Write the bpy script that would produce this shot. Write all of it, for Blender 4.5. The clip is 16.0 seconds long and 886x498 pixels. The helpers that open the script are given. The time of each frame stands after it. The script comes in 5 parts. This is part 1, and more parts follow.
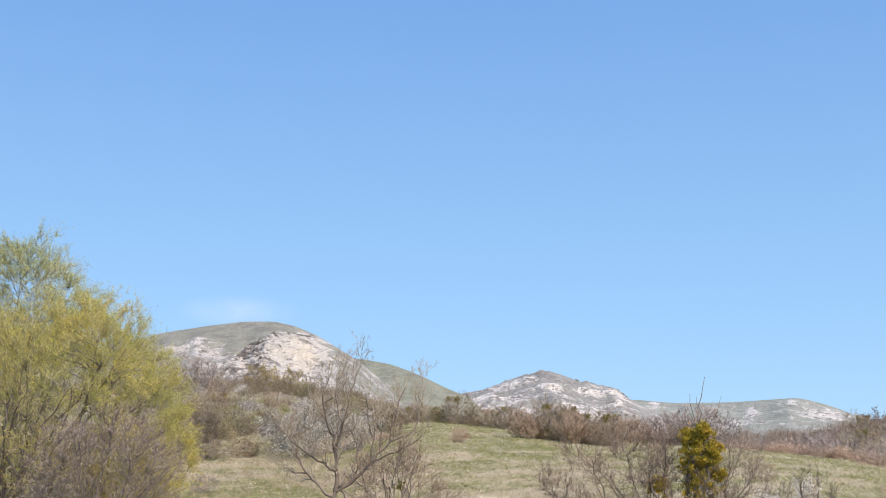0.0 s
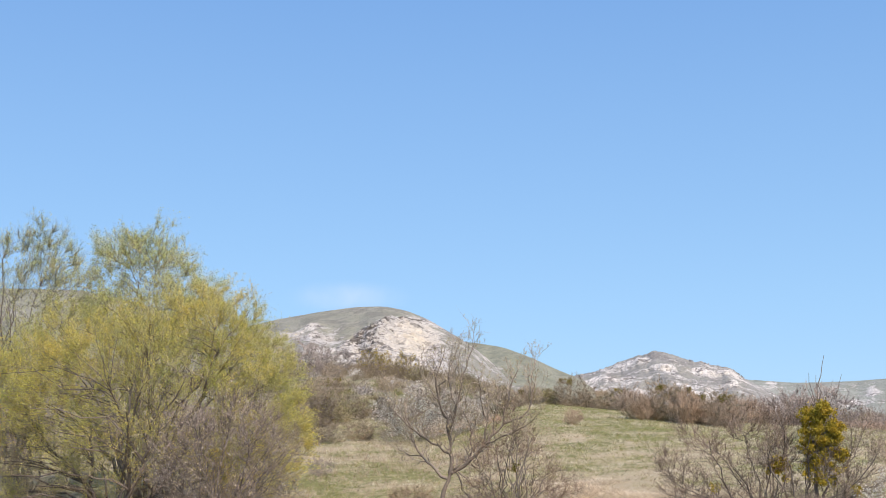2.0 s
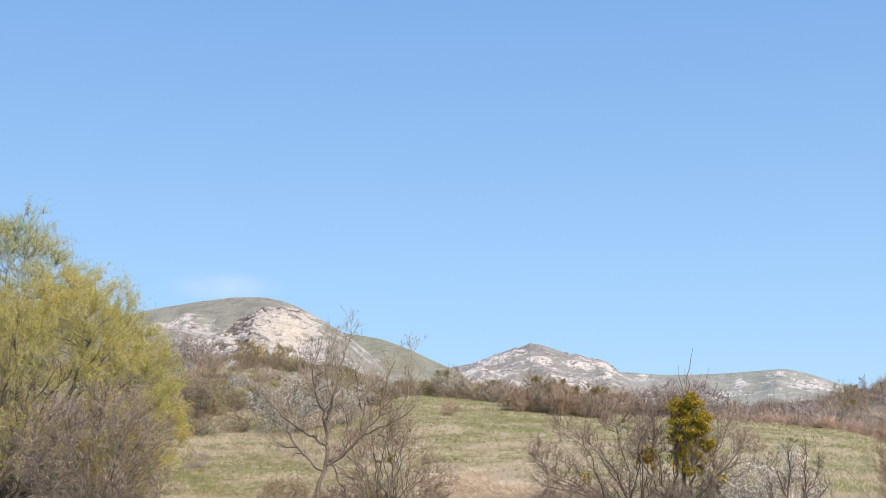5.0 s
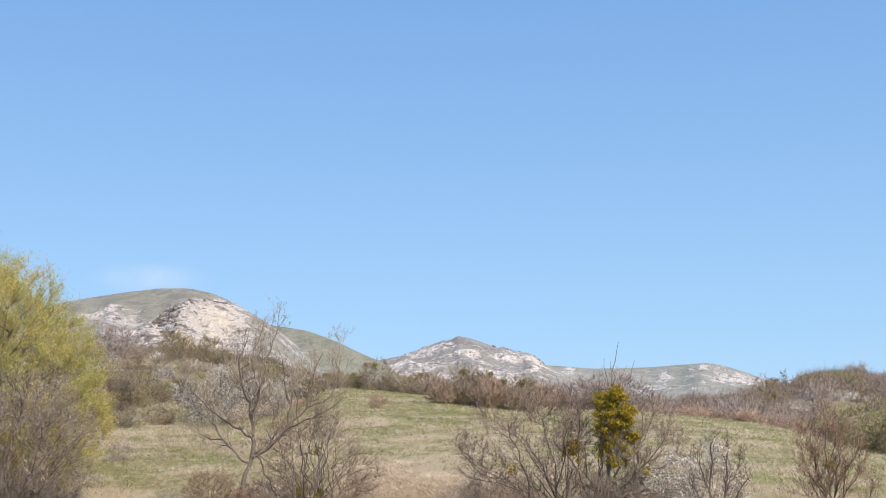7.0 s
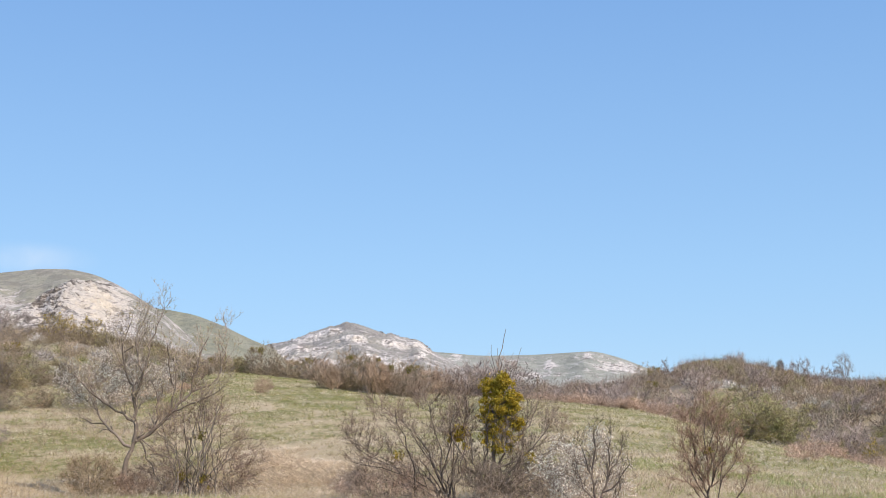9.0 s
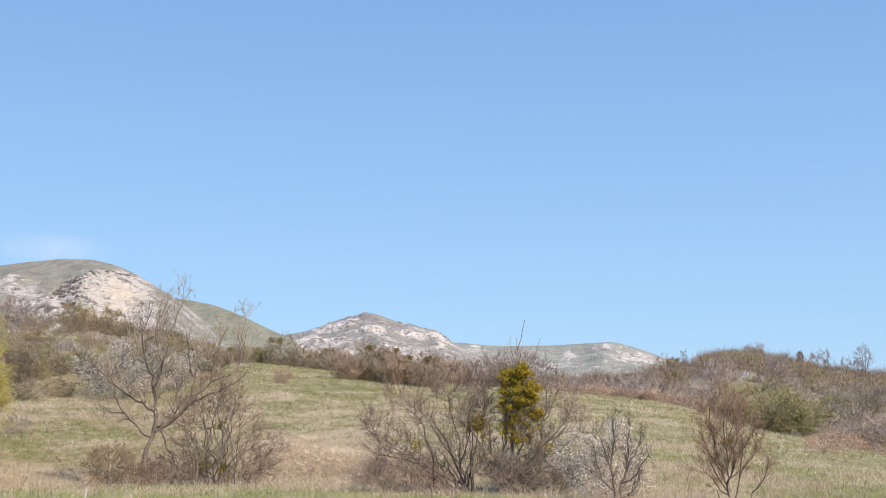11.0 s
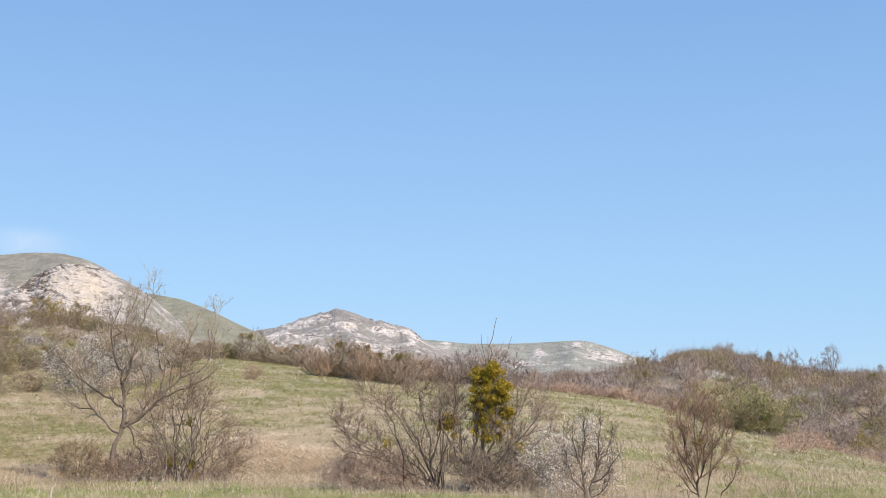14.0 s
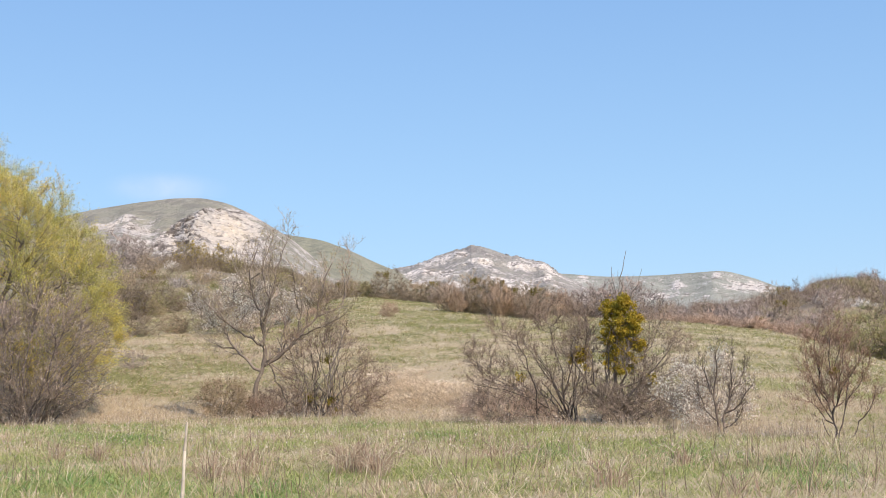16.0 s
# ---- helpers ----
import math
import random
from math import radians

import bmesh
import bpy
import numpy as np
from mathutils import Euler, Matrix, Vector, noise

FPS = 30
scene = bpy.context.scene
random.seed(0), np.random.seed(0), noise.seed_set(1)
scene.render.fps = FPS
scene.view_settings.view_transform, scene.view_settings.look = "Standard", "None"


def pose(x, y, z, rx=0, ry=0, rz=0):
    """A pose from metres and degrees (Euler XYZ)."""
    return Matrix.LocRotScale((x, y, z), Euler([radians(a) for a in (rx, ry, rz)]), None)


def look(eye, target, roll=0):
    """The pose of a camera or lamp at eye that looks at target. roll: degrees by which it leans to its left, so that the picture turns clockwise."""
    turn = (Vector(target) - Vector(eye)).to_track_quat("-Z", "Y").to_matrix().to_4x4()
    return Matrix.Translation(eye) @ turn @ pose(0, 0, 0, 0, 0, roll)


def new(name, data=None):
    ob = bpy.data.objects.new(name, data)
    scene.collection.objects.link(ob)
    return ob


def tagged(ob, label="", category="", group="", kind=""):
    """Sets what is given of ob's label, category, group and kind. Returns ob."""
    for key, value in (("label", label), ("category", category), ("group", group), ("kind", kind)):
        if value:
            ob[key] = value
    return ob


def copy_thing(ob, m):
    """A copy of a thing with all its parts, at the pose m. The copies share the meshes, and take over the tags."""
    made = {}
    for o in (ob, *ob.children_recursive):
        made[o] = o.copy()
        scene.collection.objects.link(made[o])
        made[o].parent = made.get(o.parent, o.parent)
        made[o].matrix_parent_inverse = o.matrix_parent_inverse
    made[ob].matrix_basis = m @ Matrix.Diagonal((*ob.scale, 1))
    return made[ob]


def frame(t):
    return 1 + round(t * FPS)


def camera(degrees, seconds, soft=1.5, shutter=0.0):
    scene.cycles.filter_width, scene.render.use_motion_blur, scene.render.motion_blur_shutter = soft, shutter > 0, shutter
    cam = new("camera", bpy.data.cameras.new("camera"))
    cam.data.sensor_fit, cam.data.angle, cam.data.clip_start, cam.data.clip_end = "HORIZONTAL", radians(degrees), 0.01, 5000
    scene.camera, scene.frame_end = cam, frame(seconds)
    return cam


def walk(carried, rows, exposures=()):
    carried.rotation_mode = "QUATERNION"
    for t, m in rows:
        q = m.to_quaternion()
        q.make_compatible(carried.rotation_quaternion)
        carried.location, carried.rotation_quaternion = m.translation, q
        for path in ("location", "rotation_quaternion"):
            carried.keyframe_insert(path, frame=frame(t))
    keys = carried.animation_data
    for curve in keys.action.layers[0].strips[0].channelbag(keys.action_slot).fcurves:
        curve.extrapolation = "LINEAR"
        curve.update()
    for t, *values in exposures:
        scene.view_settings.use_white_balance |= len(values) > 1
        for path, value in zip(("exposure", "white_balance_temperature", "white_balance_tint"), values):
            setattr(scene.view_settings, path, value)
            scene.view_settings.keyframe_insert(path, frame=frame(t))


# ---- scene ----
EYE = 1.6                      # eye height of a standing person


def view(x, y, z, turn, up, lean):
    """A pose from a turn to the left of +y, a tilt upwards and a lean, in degrees."""
    a, b = radians(turn), radians(up)
    ahead = Vector((-math.sin(a) * math.cos(b), math.cos(a) * math.cos(b), math.sin(b)))
    return look((x, y, z), Vector((x, y, z)) + ahead * 10, lean)


cam = camera(38.9, 16.0, soft=0.95)
walk(cam, [
    (0.0, view(0.015, -0.030, 1.6+0.038, 10.570, 11.392, 0.087)),
    (0.5, view(0.011, -0.031, 1.6+0.021, 10.610, 11.425, 0.098)),
    (1.0, view(0.004, -0.001, 1.6+0.024, 12.395, 11.268, 0.187)),
    (1.5, view(-0.014, -0.032, 1.6+0.021, 14.747, 11.079, -0.051)),
    (2.0, view(-0.010, -0.013, 1.6+0.022, 15.646, 10.621, -0.154)),
    (2.5, view(-0.031, 0.143, 1.6+0.040, 17.360, 10.588, -0.317)),
    (3.0, view(-0.014, 0.100, 1.6+0.025, 18.417, 10.391, -0.484)),
    (3.5, view(0.004, -0.021, 1.6+0.010, 18.454, 10.417, -0.455)),
    (4.0, view(0.025, -0.033, 1.6+0.018, 13.195, 10.282, -0.442)),
    (4.2, view(0.027, -0.034, 1.6+0.018, 11.555, 10.262, -0.442)),
    (6.3, view(0.033, -0.053, 1.6+0.003, 8.800, 10.130, -0.465)),
    (6.5, view(0.034, -0.053, 1.6+0.002, 8.139, 10.049, -0.469)),
    (7.0, view(0.036, -0.051, 1.6-0.001, 6.760, 9.861, -0.485)),
    (7.5, view(0.029, -0.038, 1.6-0.004, 3.800, 9.551, -0.632)),
    (8.0, view(0.022, -0.033, 1.6-0.003, 1.740, 9.320, -0.352)),
    (8.2, view(0.020, -0.033, 1.6-0.003, 1.600, 9.185, -0.300)),
    (10.3, view(0.005, -0.039, 1.6-0.015, 2.085, 9.210, -0.050)),
    (10.5, view(0.004, -0.039, 1.6-0.015, 2.245, 9.025, -0.040)),
    (11.0, view(0.003, -0.017, 1.6-0.003, 2.502, 8.762, -0.092)),
    (11.5, view(0.008, -0.113, 1.6-0.017, 1.190, 8.630, -0.038)),
    (12.0, view(0.007, -0.090, 1.6-0.010, 0.065, 8.599, 0.043)),
    (12.5, view(-0.000, -0.000, 1.6-0.000, 0.002, 8.596, -0.000)),
    (13.0, view(0.022, -0.069, 1.6+0.006, -0.029, 8.752, 0.000)),
    (13.5, view(0.000, 0.002, 1.6+0.012, 0.917, 8.638, 0.167)),
    (14.0, view(-0.018, 0.083, 1.6+0.026, 1.199, 8.637, 0.258)),
    (14.5, view(-0.014, 0.167, 1.6+0.046, 3.756, 8.568, -0.145)),
    (15.0, view(0.124, 0.241, 1.6+0.044, 8.098, 7.531, -0.581)),
    (15.5, view(0.252, 0.259, 1.6+0.050, 10.450, 5.571, -0.140)),
    (16.0, view(0.219, -0.098, 1.6+0.011, 7.417, 5.705, -0.613)),
], exposures=[(0.0, 0.15, 6270, 10), (1.0, 0.15, 6270, 10), (2.0, 0.16, 6380, 10), (3.0, 0.19, 6500, 10), (4.0, 0.2, 6480, 10), (7.0, 0.13, 6400, 10), (12.0, 0.14, 6500, 11), (14.0, 0.15, 6560, 11), (16.0, 0.2, 6620, 11.5)])

# ---- world and sun ----
SUN_UP, SUN_ROUND = radians(46), radians(140)
world = bpy.data.worlds.new("sky")
scene.world = world
world.use_nodes = True
wn = world.node_tree.nodes
sky = wn.new("ShaderNodeTexSky")
sky.sky_type = "NISHITA"
sky.sun_disc = False
sky.sun_elevation, sky.sun_rotation = SUN_UP, SUN_ROUND
sky.altitude, sky.air_density, sky.dust_density, sky.ozone_density = 300, 1.0, 0.3, 1.5
wn["Background"].inputs["Strength"].default_value = 0.15
# clear air: deeper blue overhead, paler towards the land
wl = world.node_tree.links
coord, split, depth, gain, blend = (wn.new("ShaderNode" + k) for k in ("TexCoord", "SeparateXYZ", "ValToRGB", "VectorMath", "Mix"))
wl.new(coord.outputs["Generated"], split.inputs[0])
wl.new(split.outputs["Z"], depth.inputs["Fac"])
tones = depth.color_ramp.elements
tones.new(0.2), tones.new(0.45)
for tone, (at, colour) in zip(tones, ((0.0, (0.40, 0.66, 0.96)), (0.14, (0.345, 0.61, 0.955)), (0.43, (0.19, 0.405, 0.83)), (1.0, (0.10, 0.25, 0.62)))):
    tone.position, tone.color = at, (*colour, 1)
gain.operation = "SCALE"
gain.inputs["Scale"].default_value = 5.8
wl.new(depth.outputs[0], gain.inputs[0])
blend.data_type = "RGBA"
blend.inputs["Factor"].default_value = 0.8
wl.new(sky.outputs[0], blend.inputs["A"])
wl.new(gain.outputs[0], blend.inputs["B"])
# a faint wisp of cloud over the hill
away, fade, streak, faint, wisp = (wn.new("ShaderNode" + k) for k in ("VectorMath", "MapRange", "TexNoise", "Math", "Mix"))
away.operation = "DISTANCE"
away.inputs[1].default_value = (-math.sin(radians(20.0)) * 0.989, math.cos(radians(20.0)) * 0.989, 0.146 * 3.5)
flat = wn.new("ShaderNodeVectorMath")
flat.operation = "MULTIPLY"
flat.inputs[1].default_value = (1, 1, 3.5)
wl.new(coord.outputs["Generated"], flat.inputs[0])
wl.new(flat.outputs[0], away.inputs[0])
wl.new(away.outputs["Value"], fade.inputs["Value"])
fade.interpolation_type = "SMOOTHSTEP"
for key, value in (("From Min", 0.005), ("From Max", 0.055), ("To Min", 0.62), ("To Max", 0.0)):
    fade.inputs[key].default_value = value
streak.inputs["Scale"].default_value, streak.inputs["Detail"].default_value = 45, 4
wl.new(coord.outputs["Generated"], streak.inputs["Vector"])
faint.operation = "MULTIPLY"
wl.new(fade.outputs[0], faint.inputs[0])
wl.new(streak.outputs["Fac"], faint.inputs[1])
wisp.data_type = "RGBA"
wisp.inputs["B"].default_value = (4.6, 5.2, 6.0, 1)
wl.new(faint.outputs[0], wisp.inputs["Factor"])
wl.new(blend.outputs["Result"], wisp.inputs["A"])
wl.new(wisp.outputs["Result"], wn["Background"].inputs["Color"])
sun = new("sun", bpy.data.lights.new("sun", "SUN"))
sun.data.energy, sun.data.angle, sun.data.color = 4.8, radians(0.53), (1.0, 0.872, 0.745)
toward = Vector((math.sin(SUN_ROUND) * math.cos(SUN_UP), math.cos(SUN_ROUND) * math.cos(SUN_UP), math.sin(SUN_UP)))
sun.matrix_world = look(toward * 50, (0, 0, 0))


# ---- materials ----
def material(name, rough=0.85):
    m = bpy.data.materials.new(name)
    m.use_nodes = True
    bsdf = m.node_tree.nodes["Principled BSDF"]
    bsdf.inputs["Roughness"].default_value = rough
    bsdf.inputs["Specular IOR Level"].default_value = 0.25
    return m, m.node_tree.nodes, m.node_tree.links, bsdf


def noise_at(nodes, links, scale, detail=4, rough=0.6, squash=(1, 1, 1)):
    co = nodes.new("ShaderNodeTexCoord")
    mp = nodes.new("ShaderNodeMapping")
    mp.inputs["Scale"].default_value = squash
    links.new(co.outputs["Object"], mp.inputs["Vector"])
    n = nodes.new("ShaderNodeTexNoise")
    n.inputs["Scale"].default_value, n.inputs["Detail"].default_value, n.inputs["Roughness"].default_value = scale, detail, rough
    links.new(mp.outputs[0], n.inputs["Vector"])
    return n.outputs["Fac"]


def ramp(nodes, links, fac, *stops):
    r = nodes.new("ShaderNodeValToRGB")
    while len(r.color_ramp.elements) < len(stops):
        r.color_ramp.elements.new(0.5)
    for e, (at, colour) in zip(r.color_ramp.elements, stops):
        e.position = at
        e.color = (*colour, 1) if len(colour) == 3 else (colour[0],) * 3 + (1,)
    links.new(fac, r.inputs["Fac"])
    return r.outputs["Color"]


def mix(nodes, links, fac, a, b, how="MIX"):
    m = nodes.new("ShaderNodeMix")
    m.data_type, m.blend_type = "RGBA", how
    if isinstance(fac, float):
        m.inputs["Factor"].default_value = fac
    else:
        links.new(fac, m.inputs["Factor"])
    for socket, value in ((m.inputs["A"], a), (m.inputs["B"], b)):
        if isinstance(value, tuple):
            socket.default_value = (*value, 1)
        else:
            links.new(value, socket)
    return m.outputs["Result"]


def relief(nodes, links, bsdf, fac, strength, distance):
    b = nodes.new("ShaderNodeBump")
    b.inputs["Strength"].default_value, b.inputs["Distance"].default_value = strength, distance
    links.new(fac, b.inputs["Height"])
    links.new(b.outputs[0], bsdf.inputs["Normal"])


def bark(name, dark, light):
    """Wood: streaky grain along the stems and a tone of its own for every twig and every plant."""
    m, n, l, b = material(name, 0.8)
    g = n.new("ShaderNodeNewGeometry")
    tone = ramp(n, l, g.outputs["Random Per Island"], (0.0, dark), (1.0, light))
    grain = ramp(n, l, noise_at(n, l, 30, 3, 0.6, (1, 1, 0.25)), (0.35, (0.75, 0.75, 0.75)), (0.65, (1.15, 1.15, 1.15)))
    own = n.new("ShaderNodeObjectInfo")
    each = ramp(n, l, own.outputs["Random"], (0.0, (0.8, 0.82, 0.84)), (1.0, (1.15, 1.1, 1.05)))
    wide = ramp(n, l, noise_at(n, l, 0.11, 2), (0.35, (0.78, 0.8, 0.83)), (0.65, (1.2, 1.15, 1.1)))
    col = mix(n, l, 1.0, mix(n, l, 1.0, tone, grain, "MULTIPLY"), mix(n, l, 1.0, each, wide, "MULTIPLY"), "MULTIPLY")
    l.new(col, b.inputs["Base Color"])
    return m


def leafage(name, *colours, glow=0.3, patch=0.6):
    """Leaves: a tone for each leaf, with warmer and cooler patches over the crown, thin enough to pass light."""
    m, n, l, b = material(name, 0.6)
    g = n.new("ShaderNodeNewGeometry")
    steps = [(i / (len(colours) - 1), c) for i, c in enumerate(colours)]
    tone = ramp(n, l, g.outputs["Random Per Island"], *steps)
    wide = ramp(n, l, noise_at(n, l, patch, 2), (0.35, (0.8, 0.86, 0.85)), (0.65, (1.15, 1.05, 1.0)))
    col = mix(n, l, 1.0, tone, wide, "MULTIPLY")
    l.new(col, b.inputs["Base Color"])
    t = n.new("ShaderNodeBsdfTranslucent")
    l.new(col, t.inputs["Color"])
    s = n.new("ShaderNodeMixShader")
    s.inputs[0].default_value = glow
    l.new(b.outputs[0], s.inputs[1])
    l.new(t.outputs[0], s.inputs[2])
    l.new(s.outputs[0], n["Material Output"].inputs["Surface"])
    return m


GREEN, GREEN2, STRAW, LITTER = (0.135, 0.14, 0.042), (0.265, 0.25, 0.09), (0.43, 0.35, 0.225), (0.19, 0.152, 0.115)


def turf():
    """Spring turf with straw in drifts, bare earth between, and fine tufty relief."""
    m, n, l, b = material("turf", 0.95)
    wide = noise_at(n, l, 0.09, 4, 0.6)
    fine = noise_at(n, l, 3.2, 5, 0.8, (1.0, 0.45, 1))
    speck = noise_at(n, l, 14, 3, 0.7)
    att = n.new("ShaderNodeAttribute")
    att.attribute_name = "dry"
    green = mix(n, l, ramp(n, l, fine, (0.35, (0.0,)), (0.65, (1.0,))), GREEN, GREEN2)
    sum1 = n.new("ShaderNodeMath"); sum1.operation = "MULTIPLY_ADD"
    l.new(wide, sum1.inputs[0]); sum1.inputs[1].default_value = 0.8
    l.new(att.outputs["Fac"], sum1.inputs[2])
    sum2 = n.new("ShaderNodeMath"); sum2.operation = "MULTIPLY_ADD"
    l.new(fine, sum2.inputs[0]); sum2.inputs[1].default_value = 1.0
    l.new(sum1.outputs[0], sum2.inputs[2])
    dry = ramp(n, l, sum2.outputs[0], (0.74, (0.0,)), (1.14, (1.0,)))
    col = mix(n, l, dry, green, STRAW)
    wood = n.new("ShaderNodeAttribute")
    wood.attribute_name = "litter"
    col = mix(n, l, wood.outputs["Fac"], col, LITTER)
    soil = ramp(n, l, speck, (0.30, (0.5, 0.5, 0.5)), (0.5, (1.0, 1.0, 1.0)))
    l.new(mix(n, l, 0.7, col, soil, "MULTIPLY"), b.inputs["Base Color"])
    relief(n, l, b, fine, 0.7, 0.15)
    return m


def grass(name, *colours):
    """Blades: each tuft has a tone of its own, and each blade strays from it a little."""
    m, n, l, b = material(name, 0.7)
    g, own, stray = n.new("ShaderNodeNewGeometry"), n.new("ShaderNodeAttribute"), n.new("ShaderNodeMix")
    own.attribute_name = "tone"
    stray.inputs["Factor"].default_value = 0.38
    l.new(own.outputs["Fac"], stray.inputs["A"])
    l.new(g.outputs["Random Per Island"], stray.inputs["B"])
    steps = [(i / (len(colours) - 1), c) for i, c in enumerate(colours)]
    col = ramp(n, l, stray.outputs["Result"], *steps)
    l.new(col, b.inputs["Base Color"])
    t = n.new("ShaderNodeBsdfTranslucent")
    l.new(col, t.inputs["Color"])
    s = n.new("ShaderNodeMixShader")
    s.inputs[0].default_value = 0.18
    l.new(b.outputs[0], s.inputs[1])
    l.new(t.outputs[0], s.inputs[2])
    l.new(s.outputs[0], n["Material Output"].inputs["Surface"])
    return m


def hillside(name, sward, dull, scrub, patch=0.06, warm=0.75, gain=1.0):
    """Thin grass over pale limestone. Attributes say how bare the rock is, where crevice shade is painted into its
    colour and where it is a smooth cream face.
    """
    m, n, l, b = material(name, 0.95)

    def read(called):
        a = n.new("ShaderNodeAttribute")
        a.attribute_name = called
        return a.outputs["Fac"]

    def plus(a, k, c):
        q = n.new("ShaderNodeMath")
        q.operation = "MULTIPLY_ADD"
        for socket, value in zip(q.inputs, (a, k, c)):
            if isinstance(value, float):
                socket.default_value = value
            else:
                l.new(value, socket)
        return q.outputs[0]
    down = (1, 0.3, 1)                                        # marks run down the slope
    rock, broken, cream = read("rock"), read("broken"), read("cream")
    big, mid, small = noise_at(n, l, 0.012, 4, 0.6), noise_at(n, l, patch, 5, 0.65, down), noise_at(n, l, 0.35, 4, 0.7, down)
    cover = mix(n, l, ramp(n, l, big, (0.38, (0.0,)), (0.62, (1.0,))), sward, dull)
    cover = mix(n, l, ramp(n, l, mid, (0.48, (0.0,)), (0.60, (1.0,))), cover, scrub)
    cover = mix(n, l, ramp(n, l, small, (0.52, (0.0,)), (0.64, (0.75,))), cover, tuple(0.72 * c for c in scrub))
    stone = ramp(n, l, small, *[(at, tuple(gain * c for c in tone)) for at, tone in ((0.30, (0.36, 0.325, 0.29)), (0.46, (0.52, 0.48, 0.435)), (0.75, (0.72, 0.675, 0.615)))])
    stone = mix(n, l, plus(cream, 0.85, 0.0), stone, ramp(n, l, small, (0.3, (0.58, 0.495, 0.385)), (0.7, (0.77, 0.68, 0.54))))
    stone = mix(n, l, ramp(n, l, big, (0.42, (0.0,)), (0.6, (warm,))), stone, (0.64, 0.56, 0.45))
    calm = plus(cream, -0.5, 1.0)
    # dark cracks and flecks; the shade inside cracks is part of the stone colour
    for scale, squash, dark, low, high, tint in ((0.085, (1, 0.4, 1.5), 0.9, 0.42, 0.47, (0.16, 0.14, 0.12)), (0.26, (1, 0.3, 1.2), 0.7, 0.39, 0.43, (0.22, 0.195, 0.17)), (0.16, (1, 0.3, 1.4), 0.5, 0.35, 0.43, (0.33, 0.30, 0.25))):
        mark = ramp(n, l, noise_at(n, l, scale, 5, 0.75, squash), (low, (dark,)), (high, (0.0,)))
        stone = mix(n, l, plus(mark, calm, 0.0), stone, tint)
    tilt, place, seam = n.new("ShaderNodeMapping"), n.new("ShaderNodeTexCoord"), n.new("ShaderNodeTexNoise")
    tilt.inputs["Rotation"].default_value = (0, 0.75, 0.3)
    tilt.inputs["Scale"].default_value = (0.5, 0.4, 1.6)
    l.new(place.outputs["Object"], tilt.inputs["Vector"])
    l.new(tilt.outputs[0], seam.inputs["Vector"])
    seam.inputs["Scale"].default_value, seam.inputs["Detail"].default_value, seam.inputs["Roughness"].default_value = 0.15, 6, 0.75
    # near-black seams: shade of crevices and overhangs painted into the stone
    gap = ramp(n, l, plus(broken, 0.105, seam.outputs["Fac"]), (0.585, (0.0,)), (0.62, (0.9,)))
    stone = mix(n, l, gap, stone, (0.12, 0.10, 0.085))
    fray = plus(noise_at(n, l, 0.22, 5, 0.75, down), 0.9, plus(mid, 0.9, rock))
    bare = ramp(n, l, plus(fray, 0.5, 0.0), (0.635, (0.0,)), (0.725, (1.0,)))
    l.new(mix(n, l, bare, cover, stone), b.inputs["Base Color"])
    relief(n, l, b, mix(n, l, 0.5, small, noise_at(n, l, 0.2, 5, 0.75, down)), 1.0, 5.0)
    return m


TURF = turf()
BLADE_GREEN = grass("green_grass", (0.17, 0.23, 0.065), (0.35, 0.385, 0.135), (0.53, 0.50, 0.24))
BLADE_RISE = grass("rise_grass", (0.16, 0.17, 0.055), (0.36, 0.335, 0.13), (0.58, 0.51, 0.27))
BLADE_FRESH = grass("fresh_grass", (0.12, 0.25, 0.07), (0.26, 0.40, 0.135))
BLADE_DRY = grass("dry_grass", (0.30, 0.225, 0.135), (0.54, 0.44, 0.29), (0.76, 0.67, 0.50))
STRAW_MAT = grass("matted_straw", (0.72, 0.60, 0.44), (0.90, 0.79, 0.62))
PALE_WEED = grass("pale_weed", (0.34, 0.26, 0.185), (0.53, 0.425, 0.305), (0.70, 0.60, 0.46))
BLADE_STRAW = grass("straw_grass", (0.54, 0.45, 0.30), (0.76, 0.68, 0.51))
DARK_WEED = grass("dark_weed", (0.13, 0.09, 0.07), (0.30, 0.21, 0.15))
WEED = grass("dry_weed", (0.20, 0.135, 0.095), (0.45, 0.325, 0.235), (0.62, 0.495, 0.375))
GREY_BARK = bark("grey_bark", (0.14, 0.115, 0.09), (0.40, 0.33, 0.265))
BROWN_BARK = bark("brown_bark", (0.28, 0.22, 0.155), (0.54, 0.445, 0.325))
RUST_BARK = bark("rust_bark", (0.155, 0.104, 0.078), (0.40, 0.28, 0.21))
MAUVE_BARK = bark("mauve_bark", (0.27, 0.22, 0.19), (0.56, 0.47, 0.415))
RED_BARK = bark("russet_bark", (0.38, 0.28, 0.195), (0.68, 0.52, 0.385))
TRUNK_BARK = bark("trunk_bark", (0.13, 0.105, 0.088), (0.29, 0.24, 0.20))
PINK_BARK = bark("pinkish_bark", (0.46, 0.32, 0.235), (0.74, 0.57, 0.445))
DARK_BARK = bark("dark_bark", (0.08, 0.065, 0.055), (0.22, 0.175, 0.14))
THORN_BARK = bark("thorn_bark", (0.18, 0.138, 0.107), (0.51, 0.412, 0.33))
ASH_BARK = bark("ashen_bark", (0.19, 0.155, 0.125), (0.46, 0.385, 0.315))
CROWN_BARK = bark("crown_bark", (0.20, 0.165, 0.135), (0.56, 0.475, 0.39))
LIMB_BARK = bark("limb_bark", (0.13, 0.108, 0.09), (0.30, 0.25, 0.205))
